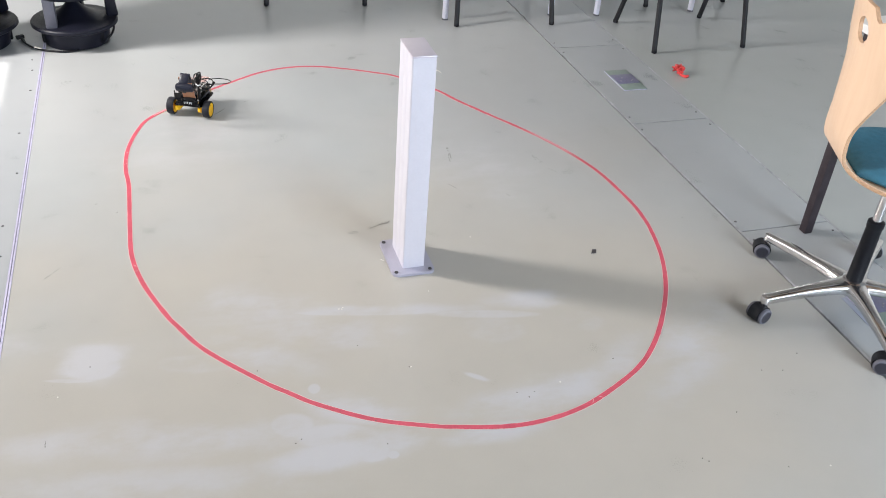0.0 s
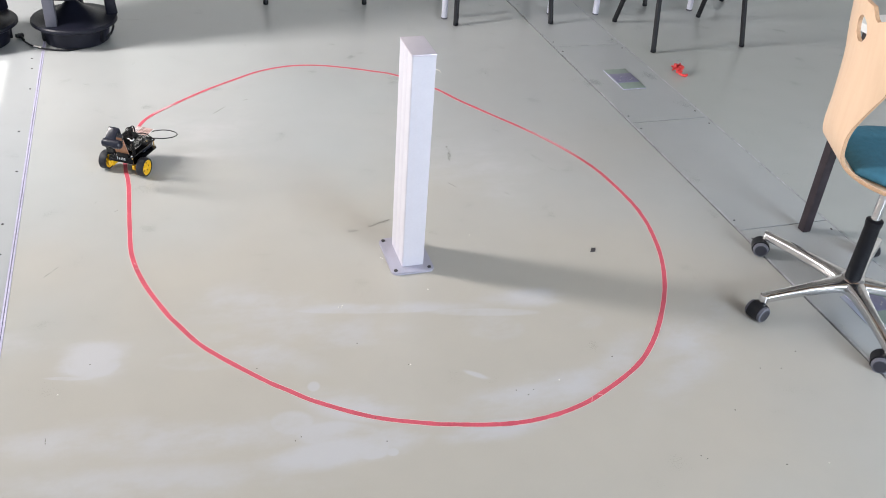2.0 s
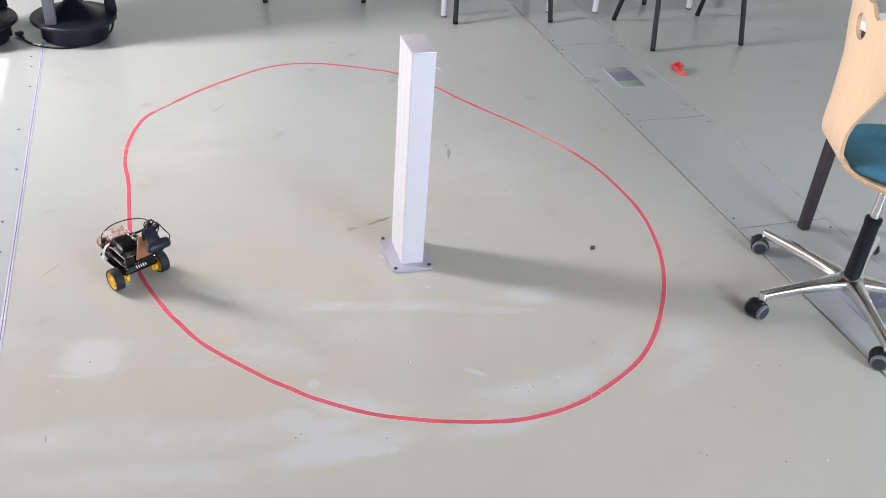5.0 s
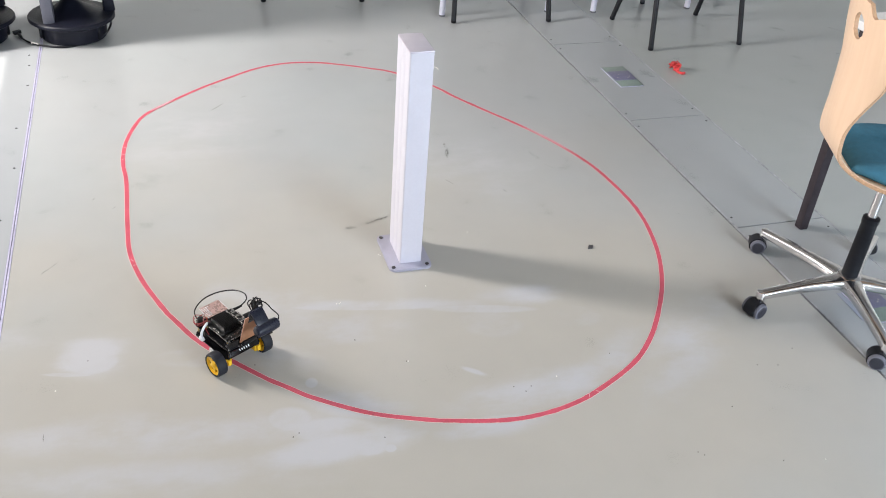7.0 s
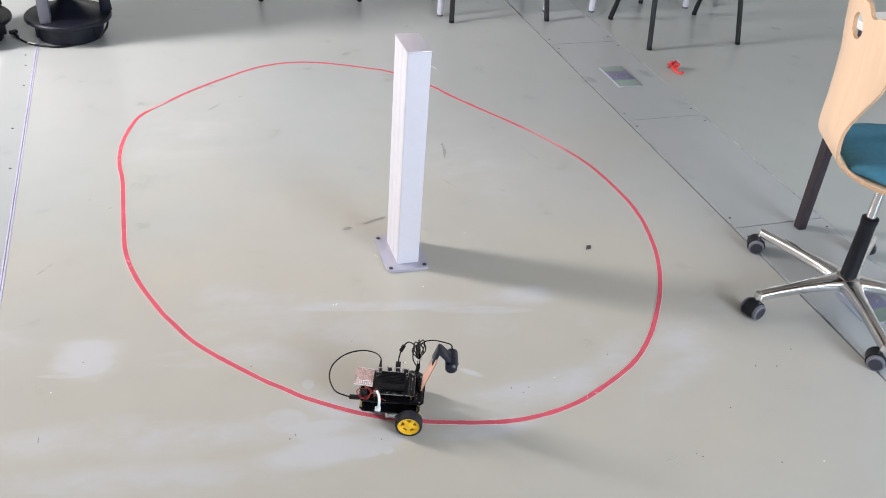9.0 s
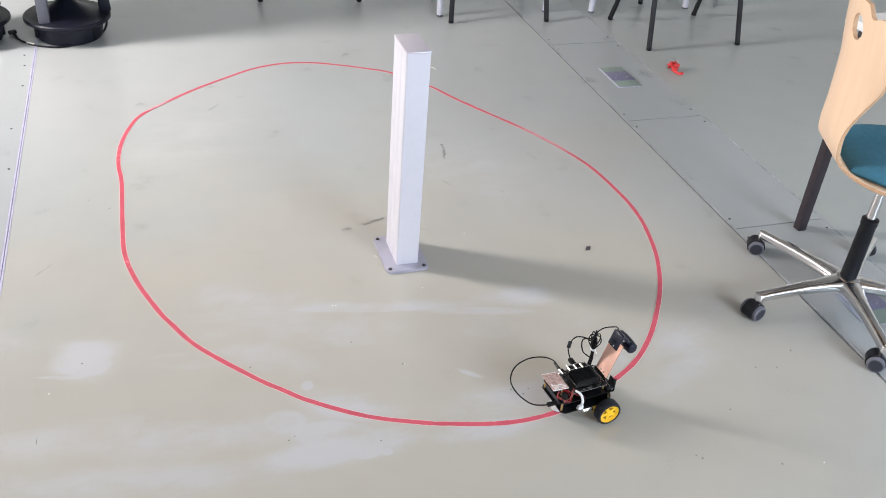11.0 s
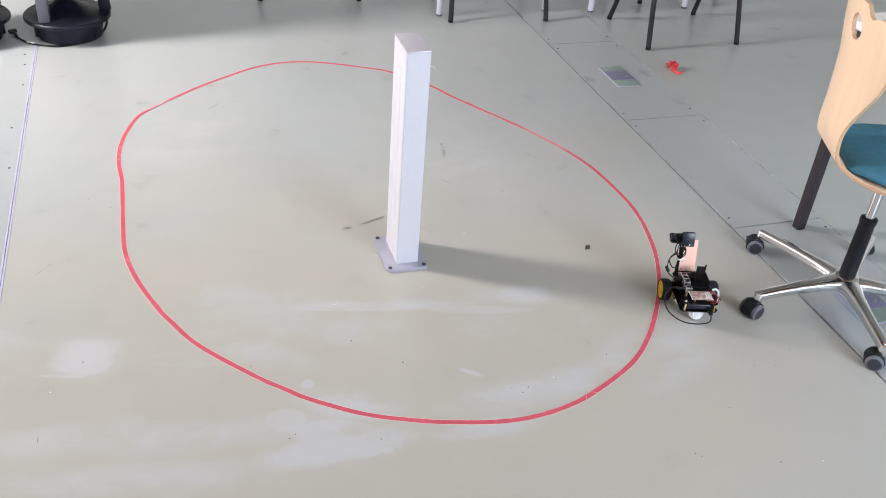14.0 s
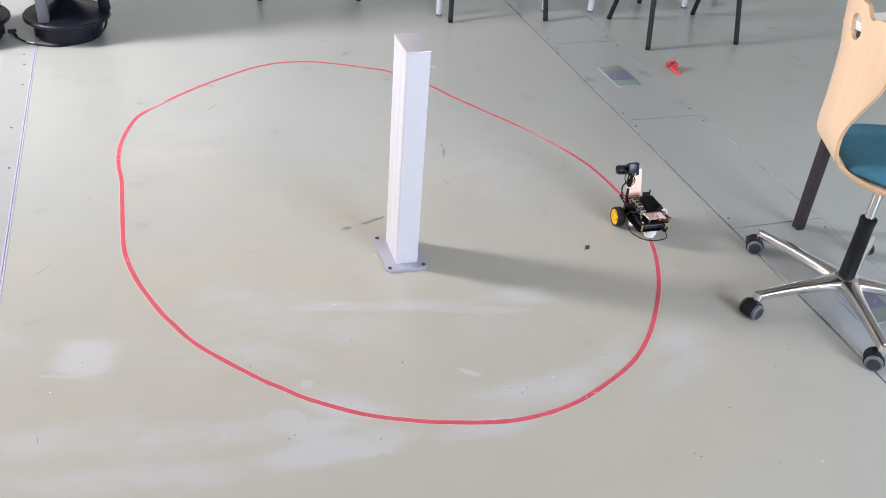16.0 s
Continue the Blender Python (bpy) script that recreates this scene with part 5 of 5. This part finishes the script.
# ---- what moves: the robot along the tape, its wheels rolling ----
ROBOT_ROWS = [
    (0.0, 0.080, 3.305, -114.0), (0.5, 0.032, 3.195, -117.0), (1.0, -0.023, 3.089, -123.0), (1.5, -0.093, 2.985, -127.5), (2.0, -0.160, 2.890, -122.0), (2.7, -0.217, 2.758, -107.4),
    (3.5, -0.242, 2.583, -92.0), (4.2, -0.209, 2.418, -71.7), (5.25, -0.105, 2.180, -60.0), (6.3, 0.034, 1.973, -64.0),
    (7.0, 0.110, 1.8155, -60.6), (7.7, 0.209, 1.692, -46.0), (8.3, 0.335, 1.611, -32.7), (9.0, 0.499, 1.5425, -19.0),
    (10.15, 0.757, 1.488, -2.5), (11.3, 1.026, 1.484, 11.0), (11.9, 1.141, 1.521, 25.5), (12.5, 1.239, 1.577, 41.0),
    (13.1, 1.330, 1.662, 56.0), (13.7, 1.400, 1.760, 69.0), (14.5, 1.4526, 1.909, 81.5), (15.2, 1.464, 2.043, 87.0), (16.0, 1.470, 2.231, 88.0),
]


def robot_at(t):
    """Place and heading at t: cubic between the rows."""
    rows = ROBOT_ROWS
    i = max(k for k in range(len(rows) - 1) if rows[k][0] <= t + 1e-9)
    a, b = rows[i], rows[i + 1]
    u = (t - a[0]) / (b[0] - a[0])
    out = []
    for c in (1, 2, 3):
        def slope(k):
            if 0 < k < len(rows) - 1:
                return (rows[k + 1][c] - rows[k - 1][c]) / (rows[k + 1][0] - rows[k - 1][0])
            j = 0 if k == 0 else k - 1
            return (rows[j + 1][c] - rows[j][c]) / (rows[j + 1][0] - rows[j][0])
        h = b[0] - a[0]
        out.append((2 * u**3 - 3 * u**2 + 1) * a[c] + (u**3 - 2 * u**2 + u) * h * slope(i) + (3 * u**2 - 2 * u**3) * b[c] + (u**3 - u**2) * h * slope(i + 1))
    return out


def motions():
    times = [round(0.1 * k, 3) for k in range(161)]
    places = [robot_at(t) for t in times]
    walk(robot, [(t, pose(x, y, 0.0, 0, 0, a)) for t, (x, y, a) in zip(times, places)])
    for ob, side in zip(wheels, (0.070, -0.070)):
        turn, rows, last = 0.0, [], None
        for t, (x, y, a) in zip(times, places):
            q = Vector((x - side * math.sin(radians(a)), y + side * math.cos(radians(a))))
            if last is not None:
                turn += math.degrees((q - last).dot(Vector((math.cos(radians(a)), math.sin(radians(a))))) / 0.0325)
            last = q
            rows.append((t, pose(0, side, 0.0325) @ Matrix.Rotation(radians(turn), 4, "Y")))
        walk(ob, rows)


motions()
